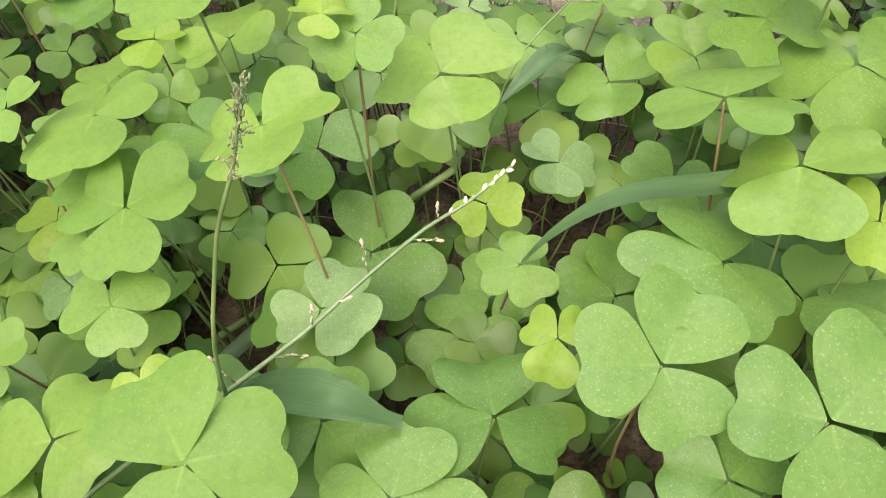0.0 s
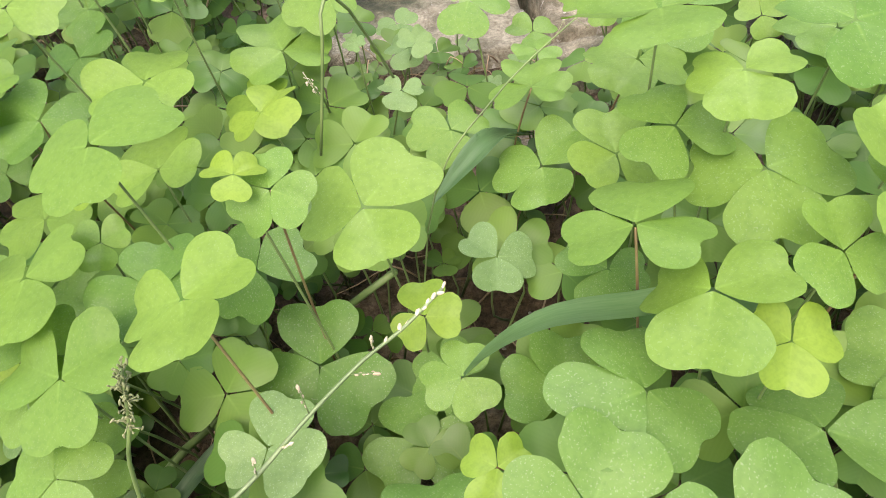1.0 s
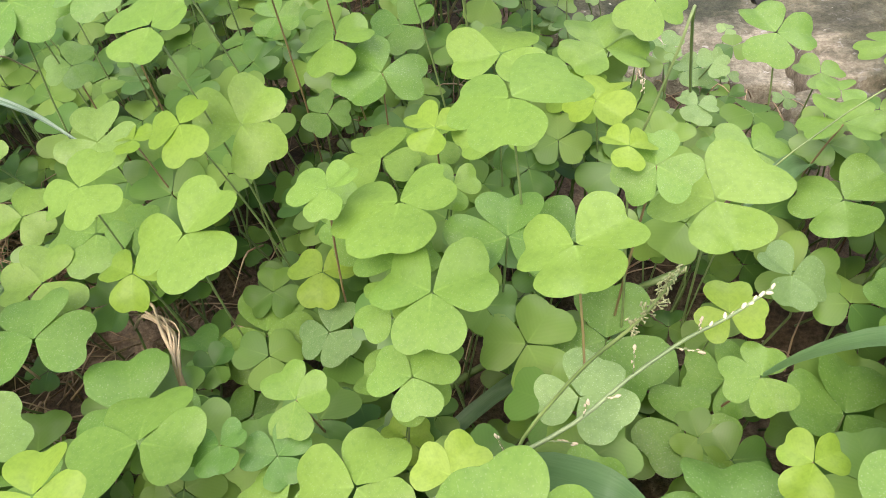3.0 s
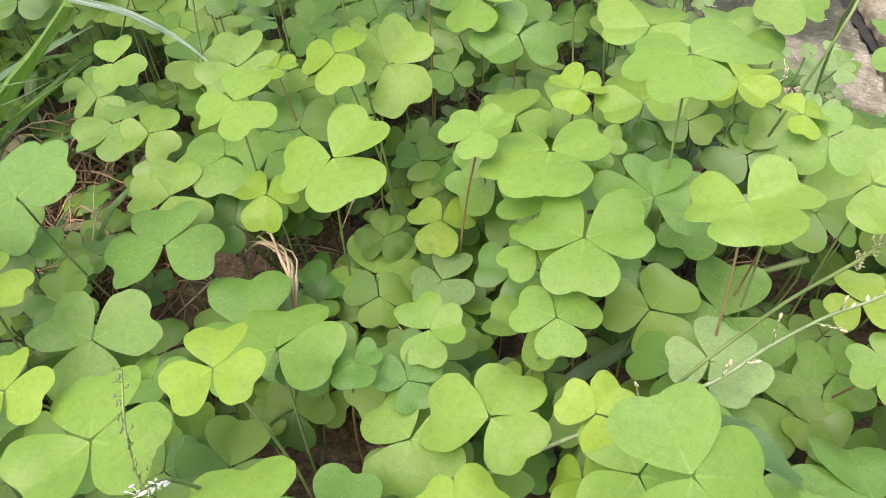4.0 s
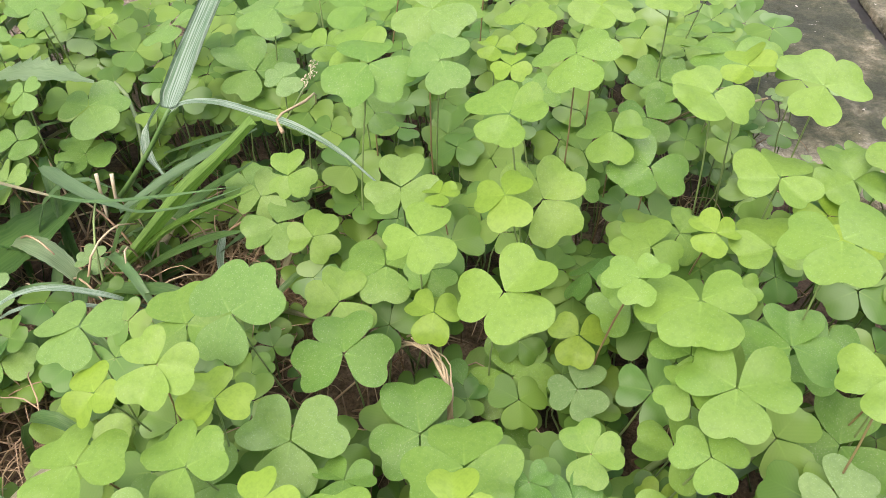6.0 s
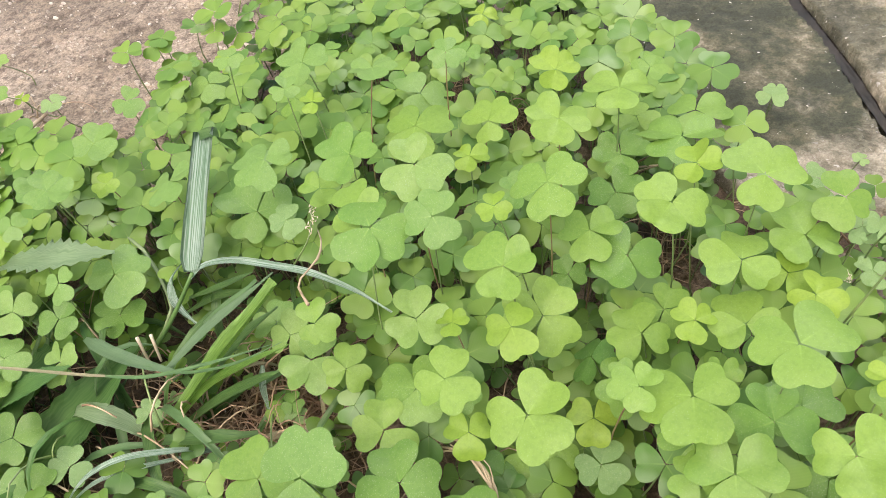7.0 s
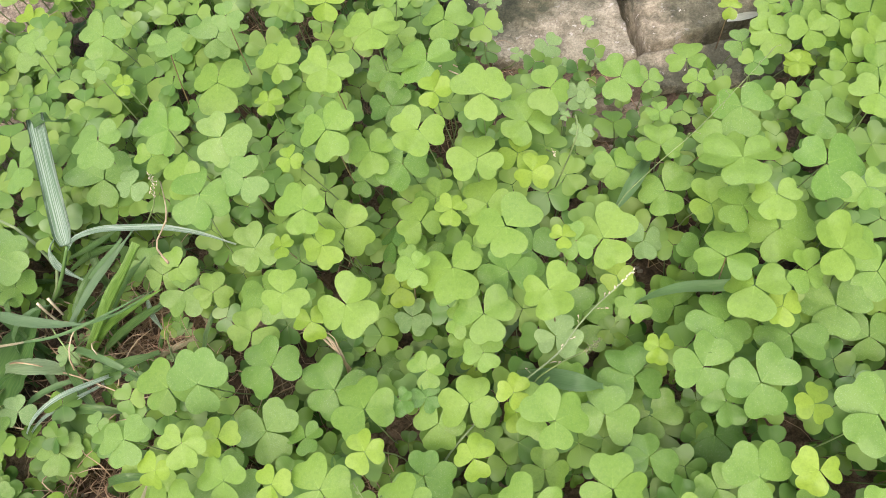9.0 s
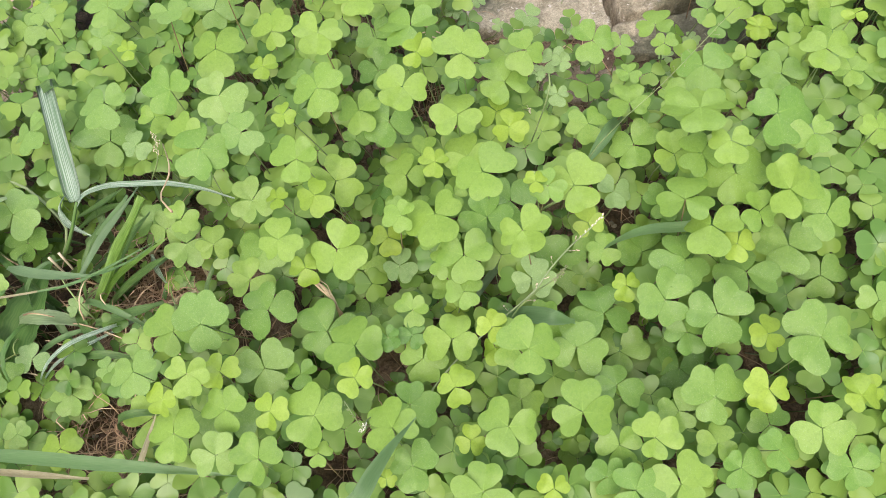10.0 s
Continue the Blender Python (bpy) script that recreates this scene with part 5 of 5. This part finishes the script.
tuft_blade([(-0.2662, 0.1186, 0.0140), (-0.2747, 0.1116, 0.0260), (-0.2810, 0.1060, 0.0340), (-0.2957, 0.0984, 0.0400), (-0.3096, 0.0912, 0.0360), (-0.3229, 0.0854, 0.0220), (-0.3313, 0.0787, 0.0080)], 0.0030, GRASS_PALE, "thin whitish drooping blade", fold=0.5, foot=0.7, tip=0.4, n=20)
tuft_blade([(-0.2687, 0.1202, 0.0120), (-0.2828, 0.1046, 0.0280), (-0.2950, 0.0961, 0.0340), (-0.3097, 0.0904, 0.0300), (-0.3236, 0.0845, 0.0180), (-0.3339, 0.0763, 0.0040)], 0.0024, GRASS_PALE, fold=0.4, foot=0.7, n=18)
tuft_blade([(-0.2911, 0.1145, 0.0250), (-0.2710, 0.1143, 0.0320), (-0.2582, 0.1153, 0.0350), (-0.2473, 0.1203, 0.0300)], 0.0065, GRASS, fold=0.3, foot=0.8, tip=0.5)
tuft_blade([(-0.2538, 0.1504, 0.0360), (-0.2528, 0.1434, 0.0300), (-0.2531, 0.1393, 0.0140)], 0.0036, GRASS_PALE, fold=0.4, tip=0.5)
tuft_blade([(-0.2530, 0.1440, 0.0300), (-0.2413, 0.1440, 0.0420), (-0.2307, 0.1480, 0.0500)], 0.0050, GRASS_BLUE, fold=0.4, tip=0.3)
tuft_blade([(-0.3059, 0.1183, 0.0000), (-0.2765, 0.1424, 0.0120), (-0.2619, 0.1518, 0.0200)], 0.006, GRASS, fold=0.5, tip=0.3)
tuft_blade([(-0.3079, 0.1265, 0.0040), (-0.2816, 0.1408, 0.0300), (-0.2609, 0.1545, 0.0500), (-0.2418, 0.1619, 0.0660)], 0.008, GRASS, fold=0.4, tip=0.2)
tuft_blade([(-0.3024, 0.1231, 0.0040), (-0.2727, 0.1316, 0.0300), (-0.2509, 0.1369, 0.0440), (-0.2360, 0.1414, 0.0500)], 0.006, GRASS, fold=0.4, tip=0.2)
tuft_blade([(-0.3730, 0.1252, 0.0550), (-0.3485, 0.1220, 0.0620), (-0.3105, 0.1228, 0.0620), (-0.2960, 0.1265, 0.0590)], 0.0015, STRAW_LEAF, "long blade dried to straw colour", fold=0.3, tip=0.15)
tuft_blade([(-0.3115, 0.1233, 0.0610), (-0.2871, 0.1234, 0.0640), (-0.2610, 0.1283, 0.0700), (-0.2330, 0.1372, 0.0760)], 0.002, GRASS_BLUE, fold=0.4, tip=0.1)
tuft_stem([(-0.3042, 0.1524, 0.0500), (-0.3029, 0.1498, 0.0450), (-0.3032, 0.1481, 0.0350)], 0.0008, 0.0006, SEED)
tuft_stem([(-0.3100, 0.1502, 0.0500), (-0.3087, 0.1477, 0.0420), (-0.3085, 0.1462, 0.0300)], 0.0008, 0.0006, SEED)
tuft_stem([(-0.3867, 0.2316, 0.0500), (-0.3385, 0.2051, 0.0550), (-0.3216, 0.1927, 0.0500), (-0.3113, 0.1806, 0.0420), (-0.3093, 0.1739, 0.0360), (-0.3184, 0.1641, 0.0220), (-0.3368, 0.1650, 0.0030)], 0.0009, 0.0011, STALK_PALE)

thin = random.Random(17)
for i in range(34):
    x, y = thin.gauss(-0.31, 0.035), thin.gauss(0.13, 0.03)
    a, ln = thin.gauss(0.7, 0.9), thin.uniform(0.03, 0.075)
    h = thin.uniform(0.012, 0.05)
    dx, dy = ln * math.cos(a), ln * math.sin(a)
    tuft_blade([(x, y, 0.0), (x + dx * 0.3, y + dy * 0.3, h * 0.8), (x + dx * 0.7, y + dy * 0.7, h), (x + dx, y + dy, h * thin.uniform(0.4, 0.9))], thin.uniform(0.002, 0.0055), thin.choice((GRASS, GRASS, GRASS_BLUE, WEED, STRAW_LEAF)), fold=0.4, n=8)

for i in range(40):
    x, y = thin.gauss(-0.3, 0.035), thin.gauss(0.125, 0.022)
    a, ln, h = thin.uniform(0, 6.3), thin.uniform(0.02, 0.06), thin.uniform(0.005, 0.045)
    dx, dy = ln * math.cos(a), ln * math.sin(a)
    tuft_stem([(x, y, 0.0), (x + dx * 0.3, y + dy * 0.3, h * 0.8), (x + dx * 0.7, y + dy * 0.7, h), (x + dx, y + dy, h * thin.uniform(0.2, 0.9))], 0.0006, 0.0003, thin.choice((STRAW, STRAW, STALK, ROOT)))

# broad-leaved weed beside the tuft
weed = tagged(new("weed_rosette", None), "toothed dark green weed leaves with a pale midrib", "weed")
weed.location = (-0.37, 0.09, 0)


def weed_leaf(points, width, material, label="", teeth=0.08):
    return blade("leaf", [Vector(p) - weed.location for p in points], width, material, weed, label, fold=0.2, n=26, teeth=teeth, tip=0.15, foot=0.3, full=0.5)


weed_leaf([(-0.3620, 0.0800, 0.0020), (-0.3556, 0.0909, 0.0110), (-0.3431, 0.1127, 0.0210), (-0.3274, 0.1349, 0.0310), (-0.3130, 0.1506, 0.0430)], 0.03, WEED, teeth=0.05)
weed_leaf([(-0.3460, 0.1210, 0.0170), (-0.3365, 0.1227, 0.0275), (-0.3220, 0.1205, 0.0315), (-0.3112, 0.1205, 0.0240), (-0.3010, 0.1172, 0.0140)], 0.0098, WEED_PALE, "pale leaf underside arching over", teeth=0.03)
weed_leaf([(-0.3936, 0.1187, 0.0100), (-0.3671, 0.1202, 0.0350), (-0.3457, 0.1230, 0.0500), (-0.3301, 0.1297, 0.0550)], 0.014, WEED)
weed_leaf([(-0.4338, 0.1973, 0.0300), (-0.3761, 0.1763, 0.0650), (-0.3446, 0.1734, 0.0760), (-0.3275, 0.1823, 0.0700)], 0.018, WEED_PALE, "jagged pale green weed leaf", 0.16)
weed_leaf([(-0.3740, 0.1000, 0.0060), (-0.3680, 0.1190, 0.0280), (-0.3610, 0.1460, 0.0330), (-0.3560, 0.1600, 0.0300)], 0.017, WEED, teeth=0.1)


# single blades and stems among the clover
def sprig(points, width, material, label, **more):
    ob = tagged(new("grass_sprig", None), label, "grass")
    ob.location = points[0]
    pts = [Vector(p) - ob.location for p in points]
    leaf = blade("blade", pts, width, material, ob, **more)
    bm = bmesh.new()
    tube(bm, [p - Vector((0, 0, 0.0004)) for p in pts], 0.00025, 0.0001, 2 * more.get("n", 14), 5)
    part("midrib", bm, GRASS_RIB, leaf, "thin midrib on the underside")
    return ob


sprig([(0.085, 0.115, 0.0), (0.075, 0.1, 0.07), (0.056, 0.097, 0.0885), (0.0432, 0.0986, 0.0871), (0.0285, 0.1021, 0.0816), (0.0166, 0.1041, 0.0704), (0.0065, 0.1053, 0.0542)], 0.006, GRASS_BLUE, "arching blue-green grass blade over a dark hollow", fold=0.3, tip=0.12, n=20)
sprig([(0.04, 0.198, 0.045), (0.0267, 0.1763, 0.0645), (0.0179, 0.1648, 0.0669), (0.0072, 0.1533, 0.0652)], 0.0075, GRASS_BLUE, "dark pointed blue-green grass blade", fold=0.5, tip=0.1, foot=0.3)
sprig([(-0.1506, -0.0212, 0.0920), (-0.1408, -0.0238, 0.1080), (-0.1294, -0.0218, 0.1240), (-0.1179, -0.0182, 0.1335), (-0.1120, -0.0078, 0.1275), (-0.1055, 0.0031, 0.1180), (-0.0957, 0.0175, 0.1027)], 0.0071, GRASS_BLUE, "broad smooth grass blade leaning over clover leaves", fold=0.15, tip=0.06, n=24)
sprig([(-0.1640, -0.0178, 0.1060), (-0.1587, -0.0205, 0.1030), (-0.1554, -0.0224, 0.0960), (-0.1522, -0.0240, 0.0850)], 0.0058, GRASS_BLUE, "short broad grass blade on a flowering stem", fold=0.2, tip=0.5, foot=0.6)
sprig([(-0.21, -0.05, 0.0), (-0.2, -0.03, 0.075), (-0.187, -0.015, 0.09), (-0.1836, 0.0, 0.079), (-0.1766, 0.0155, 0.0635)], 0.006, GRASS_BLUE, "narrow green grass blade", fold=0.3, tip=0.08)
sprig([(-0.3765, 0.0483, 0.0300), (-0.3279, 0.0363, 0.0600), (-0.2921, 0.0288, 0.0680), (-0.2566, 0.0215, 0.0680), (-0.2237, 0.0157, 0.0640), (-0.1916, 0.0095, 0.0580)], 0.0068, GRASS_BLUE, "long flat grass blade lying over small leaves", fold=0.25, tip=0.08, n=20)
sprig([(-0.3547, 0.0358, 0.0300), (-0.3211, 0.0278, 0.0500), (-0.2950, 0.0228, 0.0520), (-0.2734, 0.0191, 0.0480)], 0.0036, STRAW_LEAF, "pale dry grass blade end", fold=0.3, tip=0.4)
sprig([(-0.2715, 0.0182, 0.0000), (-0.2533, 0.0222, 0.0350), (-0.2451, 0.0329, 0.0450), (-0.2383, 0.0496, 0.0500)], 0.0036, STRAW_LEAF, "narrow upright dry straw blade", fold=0.6, tip=0.2)
sprig([(-0.0760, 0.0840, 0.0200), (-0.0646, 0.0948, 0.0330), (-0.0508, 0.1088, 0.0370), (-0.0368, 0.1235, 0.0340), (-0.0280, 0.1370, 0.0200)], 0.0048, GRASS_GREY, "narrow flattened pale green grass blade", fold=0.5, tip=0.5, foot=0.8)
sprig([(-0.0548, 0.0782, 0.0500), (-0.0394, 0.0709, 0.0660), (-0.0261, 0.0646, 0.0740), (-0.0145, 0.0639, 0.0660)], 0.0095, GRASS_BLUE, "short broad grass blade under clover leaves", fold=0.3, tip=0.3)


def stem(name, points, r0, r1, material, label, category, n=10, knobs=0.0):
    ob = tagged(new(name, None), label, category)
    ob.location = points[0]
    bm = bmesh.new()
    tube(bm, [Vector(p) - ob.location for p in points], r0, r1, n, 6, knobs)
    part("stem", bm, material, ob)
    return ob


stem("grass_sprig", [(0.01, 0.24, 0.0), (-0.006, 0.2, 0.09), (-0.0106, 0.176, 0.1134), (-0.0136, 0.1719, 0.1013), (-0.0205, 0.1688, 0.0735)], 0.0005, 0.0004, STALK, "thin dark green stem", "grass")
stem("grass_sprig", [(-0.085, 0.1, 0.012), (-0.0722, 0.1139, 0.0203), (-0.0588, 0.1307, 0.016), (-0.03, 0.14, 0.035), (-0.0047, 0.1417, 0.0545)], 0.0013, 0.001, STALK, "thick green creeping stem", "grass")
# a withered stem, split into papery strands
twig = tagged(new("dry_twig", None), "withered curled tan stem split into strands", "dry twig")
twig.location = (-0.14, 0.09, 0.0)
fray = random.Random(8)
for i in range(7):
    off = [Vector((fray.gauss(0, 0.0011), fray.gauss(0, 0.0011), fray.gauss(0, 0.0011))) for k in range(6)]
    line = [(-0.14, 0.09, 0.01), (-0.1405, 0.094, 0.03), (-0.142, 0.1, 0.0445), (-0.149, 0.112, 0.046), (-0.161, 0.1185, 0.0425), (-0.171, 0.122, 0.031)]
    pts = [Vector(p) + o * (0.6 if k < 3 else 1.5) - twig.location for k, (p, o) in enumerate(zip(line, off))]
    if i > 3:
        pts = pts[:5 - i % 2]
    bm = bmesh.new()
    tube(bm, pts, fray.uniform(0.0005, 0.0008), fray.uniform(0.0002, 0.0004), 16, 5, 0.00035)
    part("strand", bm, STRAW, twig)
stem("dry_twig", [(-0.24, 0.212, 0.06), (-0.222, 0.18, 0.09), (-0.217, 0.164, 0.098), (-0.22, 0.15, 0.1), (-0.211, 0.137, 0.105)], 0.0004, 0.0006, STRAW, "kinked tan dry stem", "dry twig", knobs=0.0003)
stem("dry_twig", [(-0.5036, 0.2849, 0.0120), (-0.4881, 0.3011, 0.0200), (-0.4817, 0.3201, 0.0220), (-0.4955, 0.3511, 0.0080)], 0.0018, 0.0013, STRAW, "tan creeping runner on bare soil", "dry twig", knobs=0.0004)

# dry stems behind the leaves
dry = tagged(new("dry_grass_tuft", None), "sparse tuft of dry tan grass stems", "dry grass")
dry.location = (-0.08, 0.27, 0)
rnd = random.Random(3)
for top, foot in (((-0.0744, 0.2387, 0.0900), (-0.1017, 0.3018, 0.0300)), ((-0.0720, 0.2517, 0.0800), (-0.1005, 0.3061, 0.0100)), ((-0.0622, 0.2354, 0.0900), (-0.1051, 0.3157, 0.0100)), ((-0.0630, 0.2493, 0.0800), (-0.1011, 0.3105, 0.0100)), ((-0.1017, 0.2968, 0.0400), (-0.0948, 0.3192, 0.0300)), ((-0.1010, 0.2814, 0.0600), (-0.1082, 0.3051, 0.0300)), ((-0.0924, 0.2912, 0.0500), (-0.0910, 0.2924, 0.0200)), ((-0.0755, 0.2993, 0.0500), (-0.1062, 0.3182, 0.0100))):
    a, c = Vector(top) - dry.location, Vector(foot) - dry.location
    bm = bmesh.new()
    tube(bm, [c, (a + c) / 2 + Vector((rnd.gauss(0, 0.003), rnd.gauss(0, 0.003), 0.002)), a], 0.0007, 0.0004, 8, 5, 0.0001)
    part("stem", bm, STRAW if rnd.random() < 0.6 else ROOT, dry)


def seed_head(points, first, label, seed, size=0.0011, spread=0.0025, material=None, n=46, stalk=None, thick=0.00045, slim=0.36):
    """A grass flower head: a thin stem set with small husks from the share first on."""
    ob = tagged(new("flowering_grass", None), label, "flowering grass")
    ob.location = points[0]
    pts = [Vector(p) - ob.location for p in points]
    bm = bmesh.new()
    tube(bm, pts, thick, thick * 0.5, 18, 5)
    part("stem", bm, stalk or STALK, ob)
    rnd = random.Random(seed)
    line = spline(pts, 100)
    bm = bmesh.new()
    for i in range(n):
        p = line[int(100 * (first + (1 - first) * i / (n - 1)))]
        k = int(100 * (first + (1 - first) * i / (n - 1)))
        along = (line[min(k + 3, 100)] - line[max(k - 3, 0)]).normalized()
        q = p + along * rnd.uniform(0, spread * 1.6) + Vector((rnd.gauss(0, spread), rnd.gauss(0, spread), rnd.gauss(0, spread)))
        lean = (along + Vector((rnd.gauss(0, 0.4), rnd.gauss(0, 0.4), rnd.gauss(0, 0.4)))).to_track_quat("Z", "Y").to_matrix().to_4x4()
        tube(bm, [p, (p + q) / 2, q], 0.0001, 0.00008, 2, 4)
        s = size * rnd.uniform(0.6, 1.2)
        m = Matrix.Translation(q) @ lean @ Matrix.Diagonal((s * slim, s * slim, s, 1))
        bmesh.ops.create_icosphere(bm, subdivisions=1, radius=1, matrix=m)
    part("husks", bm, material or HUSK, ob)
    return ob


seed_head([(-0.05, 0.075, 0.0), (-0.046, 0.069, 0.07), (-0.0355, 0.0655, 0.11), (-0.0275, 0.0635, 0.129), (-0.0236, 0.0635, 0.14)], 0.72, "nodding greenish-tan grass flower head", 1, size=0.00045, spread=0.0006, n=80)
seed_head([(-0.1480, -0.0150, 0.0), (-0.1527, -0.0197, 0.0900), (-0.1513, -0.0223, 0.1120), (-0.1455, -0.0272, 0.1340), (-0.1388, -0.0322, 0.1520), (-0.1351, -0.0357, 0.1640)], 0.62, "green grass flower head on a bent stem", 2, size=0.001, slim=0.24, spread=0.0002, n=170, material=HUSK_GREEN, thick=0.0006)
seed_head([(-0.1477, -0.0251, 0.1240), (-0.1453, -0.0269, 0.1310), (-0.1411, -0.0285, 0.1410), (-0.1377, -0.0297, 0.1490)], 0.3, "short green side head of a flowering grass", 3, size=0.0009, slim=0.24, spread=0.0002, n=70, material=HUSK_GREEN, thick=0.0004)
seed_head([(-0.1230, 0.0316, 0.0500), (-0.1194, 0.0162, 0.0980), (-0.1206, 0.0176, 0.1120), (-0.1243, 0.0251, 0.1180)], 0.3, "wispy pale grass flower head", 5, size=0.0006, spread=0.0007, n=26, material=HUSK_GREEN, thick=0.0003)
# dry stems and stubble on the bare soil
stubble = tagged(new("dry_stubble", None), "pale dry stubble and broken stems on bare soil", "dry grass")
stubble.location = (-0.5149, 0.3322, 0.0000)
for i in range(26):
    x, y, a = stubble.location.x + rnd.gauss(0, 0.035), stubble.location.y + rnd.gauss(0, 0.03), rnd.uniform(0, 6.3)
    h, ln = rnd.uniform(0.005, 0.025), rnd.uniform(0.01, 0.035)
    bm = bmesh.new()
    tube(bm, [Vector(p) - stubble.location for p in ((x, y, -0.003), (x + ln * 0.4 * math.cos(a), y + ln * 0.4 * math.sin(a), h * 0.7), (x + ln * math.cos(a), y + ln * math.sin(a), h))], 0.0007, 0.0004, 6, 5)
    part("stem", bm, STRAW if rnd.random() < 0.6 else STALK, stubble)

seed_head([(-0.1178, 0.0262, 0.0800), (-0.1185, 0.0189, 0.1000), (-0.1199, 0.0141, 0.1040)], 0.5, "small whitish fluffy seed cluster", 6, size=0.0009, spread=0.0006, n=16, material=WHITE)
seed_head([(-0.005, 0.14, 0.0), (0.0072, 0.1533, 0.066), (0.025, 0.163, 0.088), (0.049, 0.176, 0.1), (0.078, 0.2, 0.102), (0.099, 0.219, 0.1)], 0.55, "long thin grass stem with sparse tiny seeds", 7, thick=0.0003, size=0.0006, spread=0.0016, n=20)
seed_head([(-0.0255, 0.2250, 0.0300), (-0.0199, 0.1931, 0.0700), (-0.0193, 0.1813, 0.0850), (-0.0203, 0.1797, 0.0900)], 0.6, "short whitish seed spike", 8, size=0.0008, spread=0.0006, n=16, material=SEED)
seed_head([(-0.2456, 0.1864, 0.0600), (-0.2303, 0.1832, 0.0850), (-0.2295, 0.1914, 0.0900), (-0.2325, 0.2017, 0.0900)], 0.35, "pale drooping seed spike over the tuft", 9, size=0.0008, spread=0.001, n=26, material=SEED)

# a fallen pale leaf on the stone
fallen = tagged(new("fallen_leaf", None), "fallen narrow grey-white leaf lying on stone", "leaf")
fallen.location = (0.105, 0.29, 0.01)
blade("blade", [Vector(p) - fallen.location for p in [(0.1206, 0.3121, 0.0120), (0.1273, 0.3115, 0.0140), (0.1361, 0.3125, 0.0140), (0.1454, 0.3155, 0.0120)]], 0.006, PALE_LEAF, fallen, fold=0.3, n=8, tip=0.1, foot=0.2)

# the seed spike
spike = tagged(new("seed_spike", None), "slanting pale green grass stem with small whitish seeds", "seed spike")
spike.location = (-0.1, 0.035, 0.0)
line = [(-0.1, 0.035, 0.024), (-0.091, 0.0441, 0.0464), (-0.0712, 0.0598, 0.055), (-0.05, 0.072, 0.063), (-0.0333, 0.0809, 0.0705), (-0.0221, 0.0924, 0.0722), (-0.0101, 0.102, 0.0754), (-0.0012, 0.1079, 0.0766), (0.0081, 0.1145, 0.0799)]
bm = bmesh.new()
tube(bm, [Vector(p) - spike.location for p in line], 0.0006, 0.00036, 24, 6)
part("stem", bm, STALK_PALE, spike)
fine = spline([Vector(p) - spike.location for p in line], 60)
seeds = random.Random(12)


def spike_seed(p, size, along, parent=spike):
    bm = bmesh.new()
    m = Matrix.Translation(p) @ along.to_track_quat("Z", "Y").to_matrix().to_4x4() @ Matrix.Diagonal((size * 0.42, size * 0.42, size, 1))
    bmesh.ops.create_icosphere(bm, subdivisions=2, radius=1, matrix=m)
    for v in bm.verts:
        v.co += Vector((seeds.gauss(0, 0.00005), seeds.gauss(0, 0.00005), seeds.gauss(0, 0.00005)))
    part("seed", bm, SEED, parent)


for at in (49, 52, 53, 55, 56, 57, 58, 59, 60):
    along = (fine[at] - fine[at - 2]).normalized() + Vector((seeds.gauss(0, 0.3), seeds.gauss(0, 0.3), seeds.uniform(0, 0.5)))
    spike_seed(fine[at] + along.normalized() * 0.0007, seeds.uniform(0.0008, 0.0012), along)
# side branches set with tiny beads, a pale seed at the tip
for at, off in ((24, (-0.003, 0.001, 0.0075)), (31, (0.0006, 0.001, 0.0045)), (34, (0.0025, 0.0, 0.0015)), (38, (-0.0005, 0.002, 0.0075)), (43, (0.006, -0.001, 0.0006)), (47, (0.0002, 0.001, 0.0035)), (27, (0.0065, 0.0, 0.0004))):
    p, q = fine[at], fine[at] + Vector(off)
    bm = bmesh.new()
    tube(bm, [p, (p + q) / 2 + Vector((0, 0, 0.0004)), q], 0.0002, 0.00014, 4, 4)
    branch = part("seed_stalk", bm, STALK, spike)
    for k in range(5):
        side = Vector((seeds.gauss(0, 0.00025), seeds.gauss(0, 0.00025), 0.0002))
        spike_seed(p + (q - p) * (0.35 + 0.13 * k) + side, seeds.uniform(0.00035, 0.0005), Vector(off).normalized(), branch)
    spike_seed(q, seeds.uniform(0.0006, 0.0009), Vector(off).normalized(), branch)
